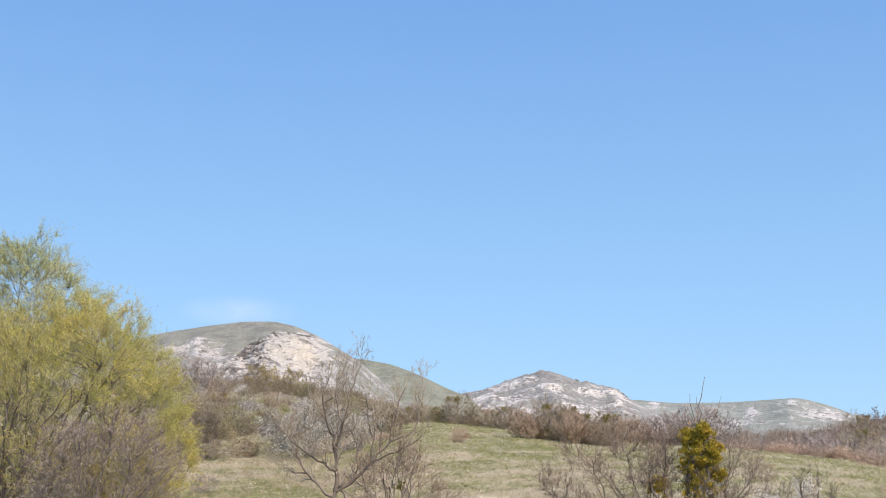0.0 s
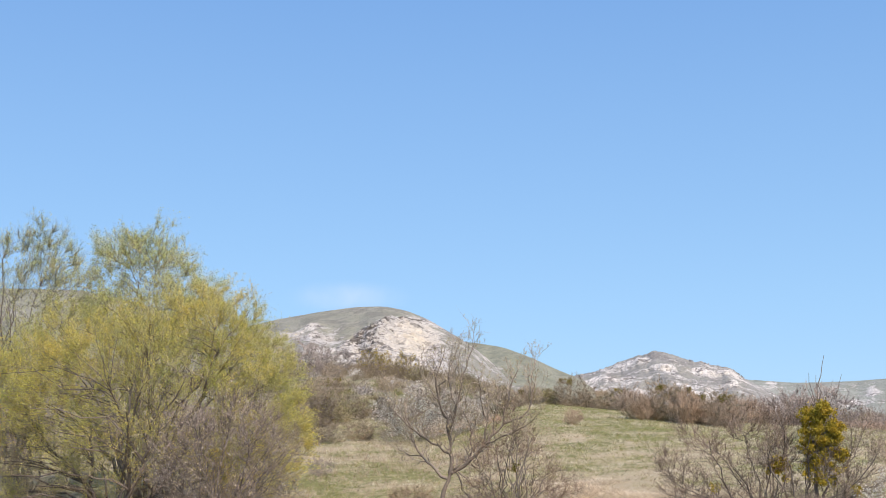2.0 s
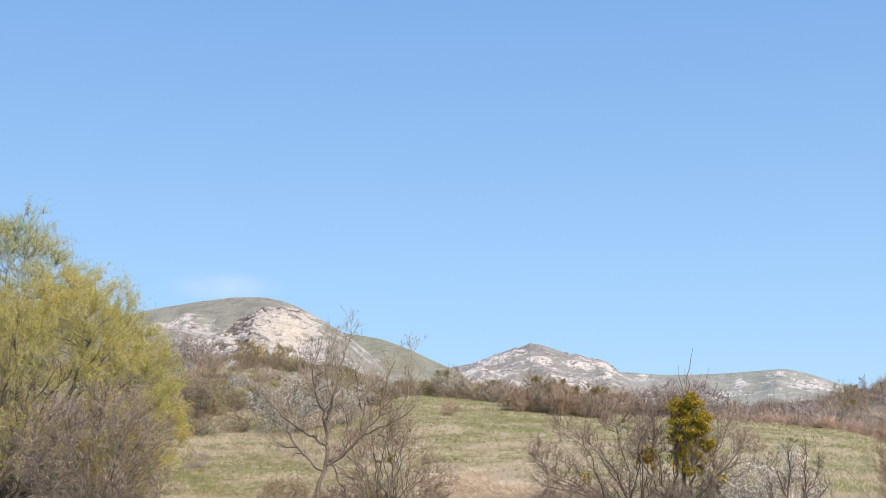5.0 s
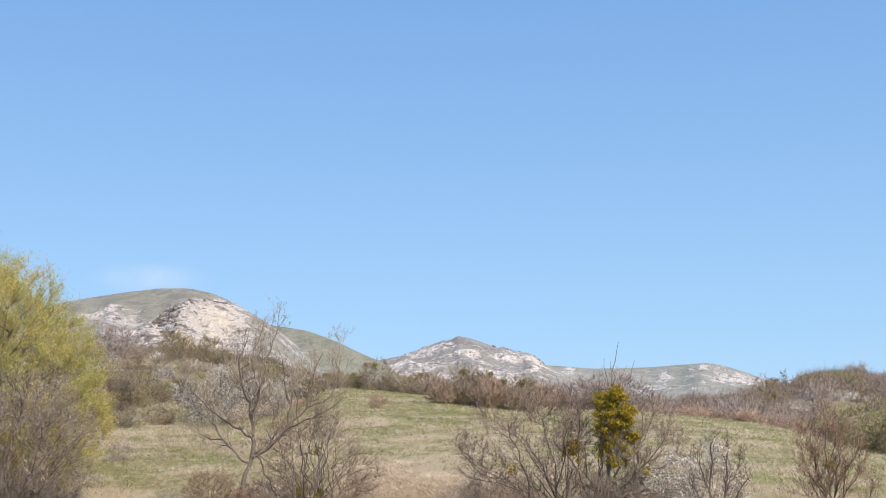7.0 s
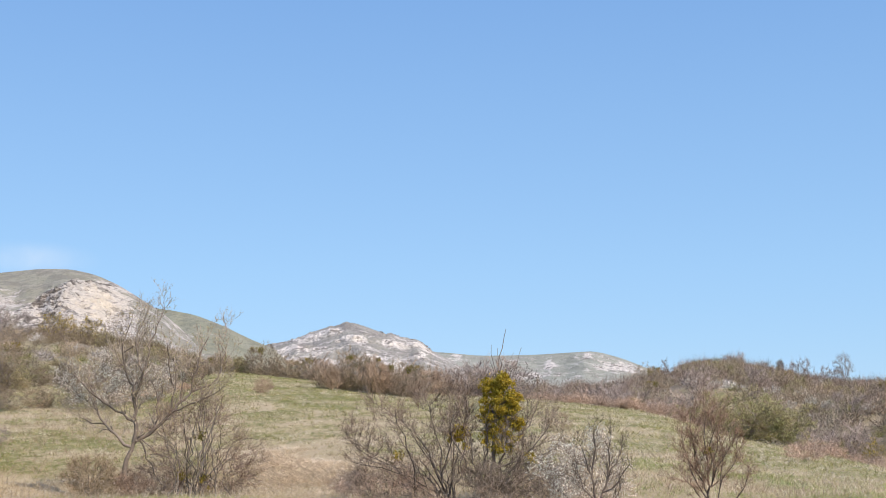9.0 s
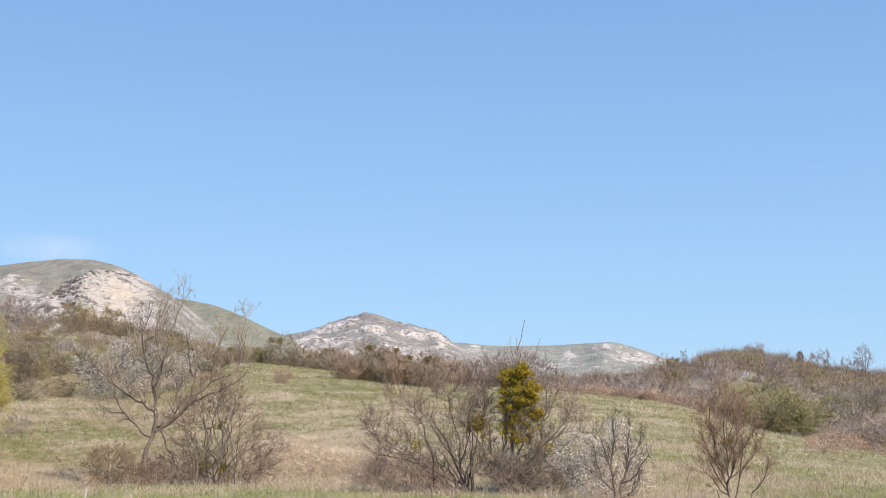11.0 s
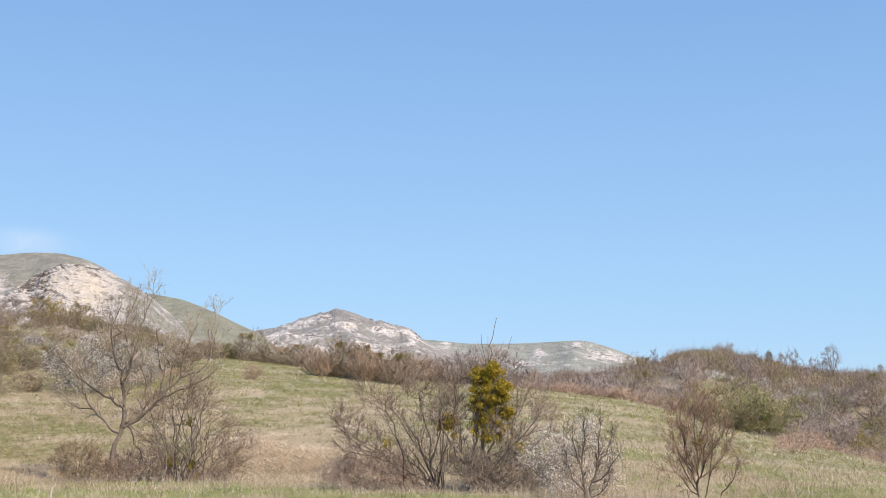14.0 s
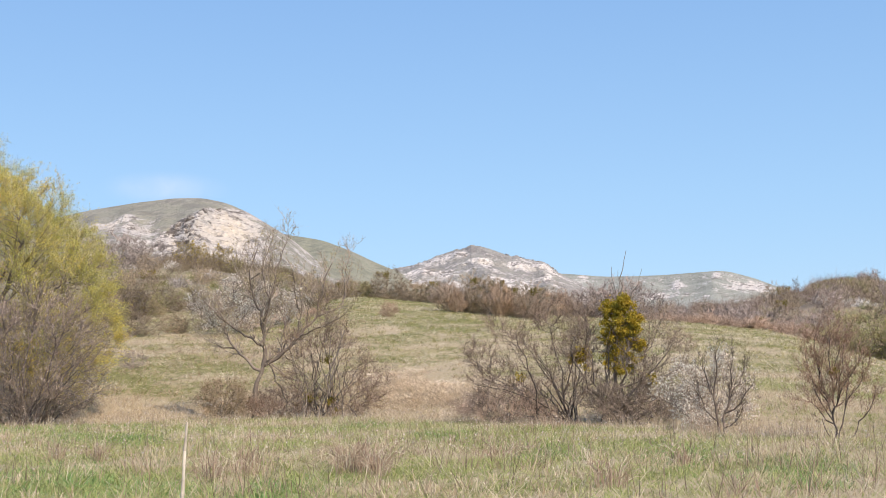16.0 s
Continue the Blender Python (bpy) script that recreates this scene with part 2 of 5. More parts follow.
TIP_BUD = leafage("tip_bud", (0.36, 0.32, 0.14), (0.56, 0.50, 0.25))
DUN_BARK = bark("dun_bark", (0.16, 0.128, 0.09), (0.36, 0.29, 0.215))
VASE_BARK = bark("arching_bark", (0.18, 0.125, 0.09), (0.52, 0.385, 0.29))
WILLOW_BARK = bark("willow_bark", (0.21, 0.185, 0.125), (0.50, 0.455, 0.32))
PALE_WOOD = bark("weathered_wood", (0.46, 0.41, 0.34), (0.68, 0.63, 0.54))
WILLOW_LEAF = leafage("willow_leaf", (0.49, 0.50, 0.14), (0.68, 0.635, 0.17), (0.82, 0.65, 0.16), glow=0.45, patch=0.28)
FRESH_LEAF = leafage("fresh_leaf", (0.60, 0.64, 0.24), (0.78, 0.78, 0.36), glow=0.5)
SHRUB_LEAF = leafage("shrub_leaf", (0.30, 0.29, 0.11), (0.48, 0.44, 0.18), glow=0.3)
GREEN_LEAF = leafage("green_leaf", (0.38, 0.38, 0.145), (0.60, 0.56, 0.245), glow=0.4)
OLIVE_BUD = leafage("olive_bud", (0.20, 0.15, 0.07), (0.30, 0.24, 0.11))
MISTLETOE = leafage("mistletoe_leaf", (0.19, 0.16, 0.03), (0.41, 0.32, 0.035), (0.60, 0.45, 0.055), glow=0.25, patch=2.6)
OLD_MISTLETOE = leafage("old_mistletoe_leaf", (0.19, 0.16, 0.035), (0.36, 0.28, 0.05), glow=0.25)
BLOSSOM = leafage("blossom", (0.80, 0.73, 0.62), (0.92, 0.88, 0.79), glow=0.4)
# pale buds on the thicket, and the imitated highlights on meadow straw
BUD_GLINT = leafage("pale_bud", (0.46, 0.39, 0.34), (0.70, 0.62, 0.55))


def far_twigs(name, *colours):
    """Distant brush: each bush has a tone of its own."""
    m, n, l, b = material(name, 0.9)
    att = n.new("ShaderNodeAttribute")
    att.attribute_name = "tone"
    own = ramp(n, l, att.outputs["Fac"], *[(i / (len(colours) - 1), c) for i, c in enumerate(colours)])
    g = n.new("ShaderNodeNewGeometry")
    each = ramp(n, l, g.outputs["Random Per Island"], (0.0, (0.88, 0.88, 0.88)), (1.0, (1.12, 1.115, 1.11)))
    grain = ramp(n, l, noise_at(n, l, 3.0, 3, 0.7), (0.36, (0.78, 0.78, 0.77)), (0.62, (1.15, 1.15, 1.15)))
    l.new(mix(n, l, 1.0, mix(n, l, 1.0, own, each, "MULTIPLY"), grain, "MULTIPLY"), b.inputs["Base Color"])
    return m


FAR_MAUVE = far_twigs("far_mauve_twig", (0.155, 0.121, 0.096), (0.329, 0.255, 0.206), (0.220, 0.169, 0.119), (0.384, 0.290, 0.229), (0.183, 0.143, 0.111), (0.338, 0.247, 0.191), (0.256, 0.199, 0.160))
FAR_HAZE = far_twigs("skyline_twig", (0.36, 0.32, 0.30), (0.52, 0.46, 0.44))
FAR_BROWN = far_twigs("far_brown_twig", (0.17, 0.143, 0.108), (0.40, 0.335, 0.26), (0.27, 0.245, 0.16), (0.49, 0.41, 0.325))
FAR_DUN = far_twigs("far_dun_twig", (0.14, 0.115, 0.068), (0.25, 0.205, 0.115), (0.19, 0.147, 0.108), (0.31, 0.25, 0.15))
FAR_PALE = far_twigs("far_blossom", (0.42, 0.37, 0.33), (0.58, 0.53, 0.48), (0.66, 0.62, 0.57))
FAR_OLIVE = far_twigs("far_olive_leaf", (0.20, 0.20, 0.085), (0.30, 0.28, 0.12), (0.38, 0.31, 0.13))


# ---- helpers ----
def spot(bearing, dist):
    """x, y at a bearing to the left of +y, in degrees, and a distance from the viewpoint."""
    return -math.sin(radians(bearing)) * dist, math.cos(radians(bearing)) * dist


def mesh_of(name, verts, faces, mat, smooth=False):
    me = bpy.data.meshes.new(name)
    verts, faces = np.asarray(verts, np.float32), np.asarray(faces, np.int32)
    k = faces.shape[1]
    me.vertices.add(len(verts)); me.vertices.foreach_set("co", verts.ravel())
    me.loops.add(faces.size); me.loops.foreach_set("vertex_index", faces.ravel())
    me.polygons.add(len(faces))
    me.polygons.foreach_set("loop_start", np.arange(0, faces.size, k, dtype=np.int32))
    me.polygons.foreach_set("use_smooth", np.full(len(faces), smooth))
    me.update(calc_edges=True)
    me.materials.append(mat)
    return me


def toned(me, values):
    me.attributes.new("tone", "FLOAT", "POINT").data.foreach_set("value", np.asarray(values, np.float32))
    return me


def part(name, me, parent, label=""):
    ob = new(name, me)
    ob.parent = parent
    return tagged(ob, label)


def frames_of(d):
    """Two unit vectors square to each row of d."""
    ref = np.where(np.abs(d[:, 2:3]) < 0.9, [[0.0, 0.0, 1.0]], [[1.0, 0.0, 0.0]])
    u = np.cross(d, ref); u /= np.linalg.norm(u, axis=1, keepdims=True) + 1e-9
    return u, np.cross(d, u)


def tubes(segs, sides):
    """Tapered tubes along rows of x0 y0 z0 x1 y1 z1 r0 r1."""
    s = np.asarray(segs, float).reshape(-1, 8)
    a, b = s[:, :3], s[:, 3:6]
    d = b - a; d /= np.linalg.norm(d, axis=1, keepdims=True) + 1e-9
    u, v = frames_of(d)
    ring = 2 * np.pi * np.arange(sides) / sides
    off = np.cos(ring)[None, :, None] * u[:, None] + np.sin(ring)[None, :, None] * v[:, None]
    lo, hi = a[:, None] + off * s[:, 6, None, None], b[:, None] + off * s[:, 7, None, None]
    verts = np.concatenate([lo, hi], 1).reshape(-1, 3)
    i = np.arange(sides); j = (i + 1) % sides
    quad = np.stack([i, j, j + sides, i + sides], -1)
    return verts, (np.arange(len(s))[:, None, None] * 2 * sides + quad).reshape(-1, 4)


def limbs_of(segs, n, sides):
    """Unbroken tapered limbs out of runs of n segments each."""
    s = np.asarray(segs, float).reshape(-1, n, 8)
    pts = np.concatenate([s[:, :, :3], s[:, -1:, 3:6]], 1)
    rad = np.concatenate([s[:, :, 6], s[:, -1:, 7]], 1)
    d = pts[:, -1] - pts[:, 0]; d /= np.linalg.norm(d, axis=1, keepdims=True) + 1e-9
    u, v = frames_of(d)
    ring = 2 * np.pi * np.arange(sides) / sides
    off = np.cos(ring)[None, :, None] * u[:, None] + np.sin(ring)[None, :, None] * v[:, None]
    verts = (pts[:, :, None] + off[:, None] * rad[:, :, None, None]).reshape(-1, 3)
    i = np.arange(sides); j = (i + 1) % sides
    quad = np.stack([i, j, j + sides, i + sides], -1)
    run = (np.arange(n)[:, None, None] * sides + quad).reshape(-1, 4)
    return verts, (np.arange(len(s))[:, None, None] * (n + 1) * sides + run).reshape(-1, 4)


def joined(*meshes):
    """Several (verts, faces) as one."""
    at = np.cumsum([0] + [len(v) for v, _ in meshes])
    return np.concatenate([v for v, _ in meshes]), np.concatenate([f + k for k, (_, f) in zip(at, meshes)])


def spikes(segs):
    """Three-sided points for fine twigs."""
    s = np.asarray(segs, float).reshape(-1, 8)
    a, b = s[:, :3], s[:, 3:6]
    d = b - a; d /= np.linalg.norm(d, axis=1, keepdims=True) + 1e-9
    u, v = frames_of(d)
    ring = 2 * np.pi * np.arange(3) / 3
    off = np.cos(ring)[None, :, None] * u[:, None] + np.sin(ring)[None, :, None] * v[:, None]
    verts = np.concatenate([a[:, None] + off * s[:, 6, None, None], b[:, None]], 1).reshape(-1, 3)
    tri = np.array([[0, 1, 3], [1, 2, 3], [2, 0, 3]])
    return verts, (np.arange(len(s))[:, None, None] * 4 + tri).reshape(-1, 3)


def leaf_quads(rng, at, size, long=1.6, up=0.0):
    """Small lozenge leaves at the rows of at, turned anyhow."""
    k = len(at)
    d = rng.normal(size=(k, 3)); d[:, 2] += up
    d /= np.linalg.norm(d, axis=1, keepdims=True)
    u, v = frames_of(d)
    turn = rng.uniform(0, 2 * np.pi, (k, 1))
    w = np.cos(turn) * u + np.sin(turn) * v
    s = size * rng.uniform(0.6, 1.35, (k, 1))
    q = np.stack([at - d * s * long * 0.5, at + w * s * 0.5, at + d * s * long * 0.5, at - w * s * 0.5], 1)
    return q.reshape(-1, 3), np.arange(4 * k).reshape(-1, 4)


def leaf_tips(rng, at, size, long=1.7):
    """Smaller three-cornered leaves at the rows of at, turned anyhow."""
    k = len(at)
    d = rng.normal(size=(k, 3))
    d /= np.linalg.norm(d, axis=1, keepdims=True)
    u, v = frames_of(d)
    turn = rng.uniform(0, 2 * np.pi, (k, 1))
    w = np.cos(turn) * u + np.sin(turn) * v
    s = size * rng.uniform(0.65, 1.45, (k, 1))
    q = np.stack([at - d * s * long * 0.4 - w * s * 0.42, at - d * s * long * 0.25 + w * s * 0.42, at + d * s * long * 0.6], 1)
    return q.reshape(-1, 3), np.arange(3 * k).reshape(-1, 3)


def slivers(a, b, wide, rng, face=None):
    """One thin three-cornered sliver from each row of a to its row of b, for the finest twigs; broad side towards face, if given."""
    d = b - a
    d = d / (np.linalg.norm(d, axis=1, keepdims=True) + 1e-9)
    u, v = frames_of(d)
    turn = rng.uniform(0, np.pi, (len(a), 1))
    w = np.cos(turn) * u + np.sin(turn) * v
    if face is not None:
        w = np.cross(d, face + rng.normal(0, 0.45, face.shape))
        w /= np.linalg.norm(w, axis=1, keepdims=True) + 1e-9
    w = w * wide
    return np.stack([a - w, a + w, b], 1).reshape(-1, 3), np.arange(3 * len(a)).reshape(-1, 3)


def grow(rnd, p, d, length, r, level, form, out, inside):
    """One stem and, along it, its side shoots. out: a list of segments for each level."""
    n, wander, lift, kids, ratio, angle, start = form[level]
    step = length / n
    last = level == len(form) - 1
    r1 = r
    for i in range(n):
        x = d[0] + rnd.gauss(0, wander); y = d[1] + rnd.gauss(0, wander); z = d[2] + rnd.gauss(0, wander) + lift
        k = 1 / (math.sqrt(x * x + y * y + z * z) + 1e-9)
        d = (x * k, y * k, z * k)
        q = (p[0] + d[0] * step, p[1] + d[1] * step, p[2] + d[2] * step)
        if q[2] < 0.03 or not inside(q, rnd):
            out[level].append((*p, *q, r1, r1 * 0.3))
            return
        r2 = r * (1 - 0.8 * (i + 1) / n)
        out[level].append((*p, *q, r1, r2))
        p, r1 = q, r2
        f = (i + 1) / n
        if not last and f >= start:
            many = kids / (n * (1 - start) + 1e-6)
            for _ in range(int(many) + (rnd.random() < many % 1)):
                a, t = radians(rnd.gauss(angle, angle * 0.25)), rnd.uniform(0, 2 * math.pi)
                ux, uy, uz = (-d[1], d[0], 0.0) if abs(d[2]) < 0.95 else (1.0, 0.0, 0.0)
                k = 1 / (math.sqrt(ux * ux + uy * uy) + 1e-9)
                ux, uy = ux * k, uy * k
                vx, vy, vz = d[1] * uz - d[2] * uy, d[2] * ux - d[0] * uz, d[0] * uy - d[1] * ux
                ca, sa, ct, st = math.cos(a), math.sin(a), math.cos(t), math.sin(t)
                e = (d[0] * ca + sa * (ux * ct + vx * st), d[1] * ca + sa * (uy * ct + vy * st), d[2] * ca + sa * (uz * ct + vz * st))
                grow(rnd, p, e, length * ratio * rnd.uniform(0.6, 1.1) * (1.15 - 0.4 * f), max(r2 * 0.75, r * 0.22), level + 1, form, out, inside)


def along(segs, rng, per, spread):
    """Points scattered along segments."""
    s = np.asarray(segs, float).reshape(-1, 8)
    k = rng.poisson(per, len(s))
    s = np.repeat(s, k, 0)
    f = rng.uniform(0, 1, (len(s), 1))
    return s[:, :3] * (1 - f) + s[:, 3:6] * f + rng.normal(0, spread, (len(s), 3))


SPRAYS = {"foliage": "small young spring leaves", "blossom": "white blossom sprays", "bud_spray": "opening buds on the twig tips"}


# ---- shrubs that fill a given outline ----
def fill_body(rng, count, bodies, rag, inner):
    """Points in a union of ellipsoids, most of them towards the ragged skin."""
    vol = np.array([b[3] * b[4] * b[5] for b in bodies])
    pick = rng.choice(len(bodies), count, p=vol / vol.sum())
    d = rng.normal(size=(count, 3))
    d /= np.linalg.norm(d, axis=1, keepdims=True)
    lump = 1 + rag * np.sin(d[:, 0] * 5 + pick * 2) * np.sin(d[:, 1] * 4 + 1) + rag * np.sin(d[:, 2] * 7 + d[:, 0] * 6 + pick)
    r = (inner + (1 - inner) * rng.uniform(0, 1, count) ** 0.6) * lump * (1 + rng.normal(0, 0.04, count))
    b = np.array(bodies)[pick]
    p = b[:, :3] + d * b[:, 3:] * r[:, None]
    shared = sum(((((p - q[:3]) / q[3:]) ** 2).sum(1) < 1.0).astype(float) for q in np.array(bodies))
    return p[(p[:, 2] > 0.12) & (rng.uniform(size=count) * np.maximum(shared, 1) < 1)]


def arcs(rng, a, d0, b, r0, r1, n, crook):
    """Bent branches from a, leaving along d0, to b. Gives segments, and nodes with their directions and radii."""
    far = np.linalg.norm(b - a, axis=1, keepdims=True)
    c = a + d0 * far * 0.45
    f = np.linspace(0, 1, n + 1)[None, :, None]
    pts = (1 - f) ** 2 * a[:, None] + 2 * f * (1 - f) * c[:, None] + f * f * b[:, None]
    pts[:, 1:] += rng.normal(0, crook, pts[:, 1:].shape) * far[:, None] * np.minimum(1, 2 * (1 - f[:, 1:]) + 0.3)
    rad = r0[:, None] + (r1 - r0)[:, None] * f[:, :, 0]
    seg = np.concatenate([pts[:, :-1], pts[:, 1:], rad[:, :-1, None], rad[:, 1:, None]], -1).reshape(-1, 8)
    way = pts[:, 1:] - pts[:, :-1]
    way = way / (np.linalg.norm(way, axis=-1, keepdims=True) + 1e-9)
    mid = 0.5 * (pts[:, 1:] + pts[:, :-1])
    nodes = np.concatenate([pts[:, 1:], mid], 1).reshape(-1, 3), np.concatenate([way, way], 1).reshape(-1, 3), np.concatenate([rad[:, 1:], 0.5 * (rad[:, 1:] + rad[:, :-1])], 1).reshape(-1)
    return seg, nodes


def reach(rng, targets, nodes, thin, n, crook, least, lift=0.25):
    """Branches from the best-placed nodes to each target."""
    p, way, rad = nodes
    best = np.empty(len(targets), int)
    for k in range(0, len(targets), 400):
        gap = targets[k:k + 400, None] - p[None]
        far = np.sqrt((gap ** 2).sum(-1))
        best[k:k + 400] = np.argmin(far + 1.6 * np.maximum(0, 0.25 * far - gap[..., 2]), 1)
    a = p[best]
    to = targets - a
    to /= np.linalg.norm(to, axis=1, keepdims=True) + 1e-9
    d0 = way[best] * 0.5 + to + (0, 0, lift)
    d0 /= np.linalg.norm(d0, axis=1, keepdims=True)
    r0 = np.maximum(rad[best] * thin, least)
    return arcs(rng, a, d0, targets, r0, np.maximum(r0 * 0.4, least * 0.6), n, crook)


def as_tris(v, f):
    return v, np.concatenate([f[:, :3], f[:, [0, 2, 3]]])


def bush(name, bodies, wood, label, category, seed, stems=12, limbs=120, boughs=900, twigs=7000, shoot=0.35, stem_r=0.05, twig=0.005,
         stool=0.3, rise=0.35, crook=0.05, leaf=None, rag=0.10, inner=0.25, sides=5, keep=None, stem_inner=0.55, trunk_wood=None, flat=False, haze=0, fine=0.0028, loose=0.5):
    """A shrub or many-stemmed tree that fills a union of ellipsoids (x, y, z, rx, ry, rz)."""
    rng = np.random.default_rng(seed)
    top = fill_body(rng, stems * 6, bodies, rag, stem_inner)
    top = top[top[:, 2] > 0.35 * max(b[2] for b in bodies)][:stems] * (0.92, 0.92, 0.9)
    foot = np.concatenate([rng.normal(0, stool, (len(top), 2)) + top[:, :2] * 0.08, np.full((len(top), 1), -0.1)], 1)
    d0 = (top - foot) * (0.75, 0.75, 1.0) + (0, 0, 0.4)
    d0 /= np.linalg.norm(d0, axis=1, keepdims=True)
    r = stem_r * rng.uniform(0.5, 1.1, len(top))
    wood_seg, nodes = arcs(rng, foot, d0, top, r, r * 0.35, 8, crook * 0.6)
    up = nodes[0][:, 2] > 0.25
    nodes = [q[up] for q in nodes]
    seg2, n2 = reach(rng, fill_body(rng, limbs, bodies, rag, inner), nodes, 0.6, 4, crook, twig * 1.6)
    nodes = [np.concatenate(q) for q in zip(nodes, n2)]
    seg3, n3 = reach(rng, fill_body(rng, boughs, bodies, rag, inner), nodes, 0.6, 2, crook, twig * 1.1)
    pool = [np.concatenate(q) for q in zip(n2, n3, n3)]
    mid = np.mean([b[:3] for b in bodies], 0)
    outer = np.linalg.norm((pool[0] - mid) * (1, 0.7, 1.2), axis=1) ** 1.6
    pick = rng.choice(len(pool[0]), twigs, p=outer / outer.sum())
    out = pool[0][pick] - mid
    out /= np.linalg.norm(out, axis=1, keepdims=True) + 1e-9
    d = pool[1][pick] * 0.7 + out * 0.35 + rng.normal(0, loose, (twigs, 3)) + (0, 0, rise)
    d /= np.linalg.norm(d, axis=1, keepdims=True)
    a = pool[0][pick]
    tip = np.concatenate([a, a + d * shoot * rng.uniform(0.45, 1.3, (twigs, 1)), np.full((twigs, 1), twig), np.zeros((twigs, 1))], 1)
    tip = tip[tip[:, 5] > 0.05]
    wisps = np.zeros((0, 8))
    if haze:                                                  # the finest side twigs, on the tips
        on = tip[rng.integers(0, len(tip), haze)]
        f = rng.uniform(0.15, 1.0, (haze, 1))
        a = on[:, :3] * (1 - f) + on[:, 3:6] * f
        d = (on[:, 3:6] - on[:, :3]) / (np.linalg.norm(on[:, 3:6] - on[:, :3], axis=1, keepdims=True) + 1e-9)
        d = d + rng.normal(0, 0.7, (haze, 3)) + (0, 0, rise * 0.3)
        d /= np.linalg.norm(d, axis=1, keepdims=True)
        wisps = np.concatenate([a, a + d * shoot * rng.uniform(0.3, 0.8, (haze, 1)), np.full((haze, 1), fine), np.zeros((haze, 1))], 1)
        wisps = wisps[wisps[:, 5] > 0.05]
    root = tagged(new(name), label, category)
    stump = [(0, 0, -0.2, 0, 0, 0.06, stool * 2.6, stool * 1.5)]
    v, f = joined(limbs_of(wood_seg, 8, sides), limbs_of(seg2, 4, sides), tubes(stump, sides))
    part("trunk", mesh_of("trunk", v, f, trunk_wood or TRUNK_BARK, True), root)
    if flat:
        v, f = slivers(seg3[:, :3], seg3[:, 3:6], seg3[:, 6:7] * 1.3, rng)
        w, g = slivers(tip[:, :3], tip[:, 3:6], tip[:, 6:7] * 1.3, rng, tip[:, :3] - mid)
    else:
        v, f = as_tris(*limbs_of(seg3, 2, 3))
        w, g = spikes(tip)
    v, f = np.concatenate([v, w]), np.concatenate([f, g + len(v)])
    if haze:
        w, g = slivers(wisps[:, :3], wisps[:, 3:6], wisps[:, 6:7], rng)
        v, f = np.concatenate([v, w]), np.concatenate([f, g + len(v)])
    crown = tagged(part("crown", mesh_of("crown", v, f, wood), root), kind="stuff")
    if leaf:
        mat, per, size, spread, called = leaf
        at = along(np.concatenate([tip, wisps]), rng, per, spread)
        at = at[at[:, 2] > 0.05]
        if keep:
            at = at[keep(at, rng)]
        v, f = leaf_tips(rng, at, size)
        tagged(part(called, mesh_of(called, v, f, mat), crown, SPRAYS[called]), kind="stuff")
    return root


def settle(ob, bearing, dist, turn=0.0, size=1.0, sink=0.0, high=1.0):
    x, y = spot(bearing, dist)
    ob.matrix_basis = pose(x, y, height(x, y) - sink, 0, 0, turn) @ Matrix.Diagonal((size, size, size * high, 1))
    return ob


# ---- ground ----
def knots(text):
    rows = np.array([[float(c) for c in r.split(":")] for r in text.split()])
    return rows[np.argsort(rows[:, 0])].T


EDGE = knots("60:48 38:48 27:47.5 19:47.5 12.2:47.5 2:40 -5:33.5 -10:31.6 -20:28 -40:26")
CREST_FAR = knots("60:85 38:85 30:82 21:80 16:88 12:114 7.5:112 3.4:106 -1.9:104 -4.2:100 -8.2:95 -11.5:85 -13.7:80 -16.5:70 -19.2:60 -25:52 -45:45")
CREST_UP = knots("60:0.8 38:0.8 30:1.2 21:1.75 16:2.0 12:3.62 7.5:3.2 5:2.95 3.4:2.7 -1.9:2.4 -4.2:2.2 -8.2:1.65 -11.5:0.55 -13.7:0.05 -16.5:-0.57 -19.2:-1.25 -25:-1.6 -45:-1.8")
BACK_UP = knots("60:5.6 40:5.9 36:5.7 30:5.0 26:4.7 22:5.1 19:5.1 17:4.95 14:4.35 12.5:3.95 10:3.5 7:3.05 2:2.75 -4:2.6 -7:2.8 -9:3.45 -9.8:3.9 -10.6:3.95 -11.6:3.75 -12.3:3.4 -14.3:3.1 -16.4:2.65 -19:2.65 -25:2.6 -45:2.0")
BACK_FAR = 270.0


def soft_table(table, bearing, w=1.2):
    return sum(np.interp(bearing + o, *table) for o in (-w, -w / 2, 0, w / 2, w)) / 5


def bumps(x, y, scale, seed=0.0):
    """Smooth rolling waves, about -1 to 1."""
    a, b = x / scale + seed, y / scale - seed * 0.7
    return (np.sin(a * 1.0 + 1.3 * np.sin(b * 0.9)) + np.sin(b * 1.3 + 1.1 * np.sin(a * 1.2 + 2)) + 0.6 * np.sin(2.3 * a - 1.7 * b)) / 2.6


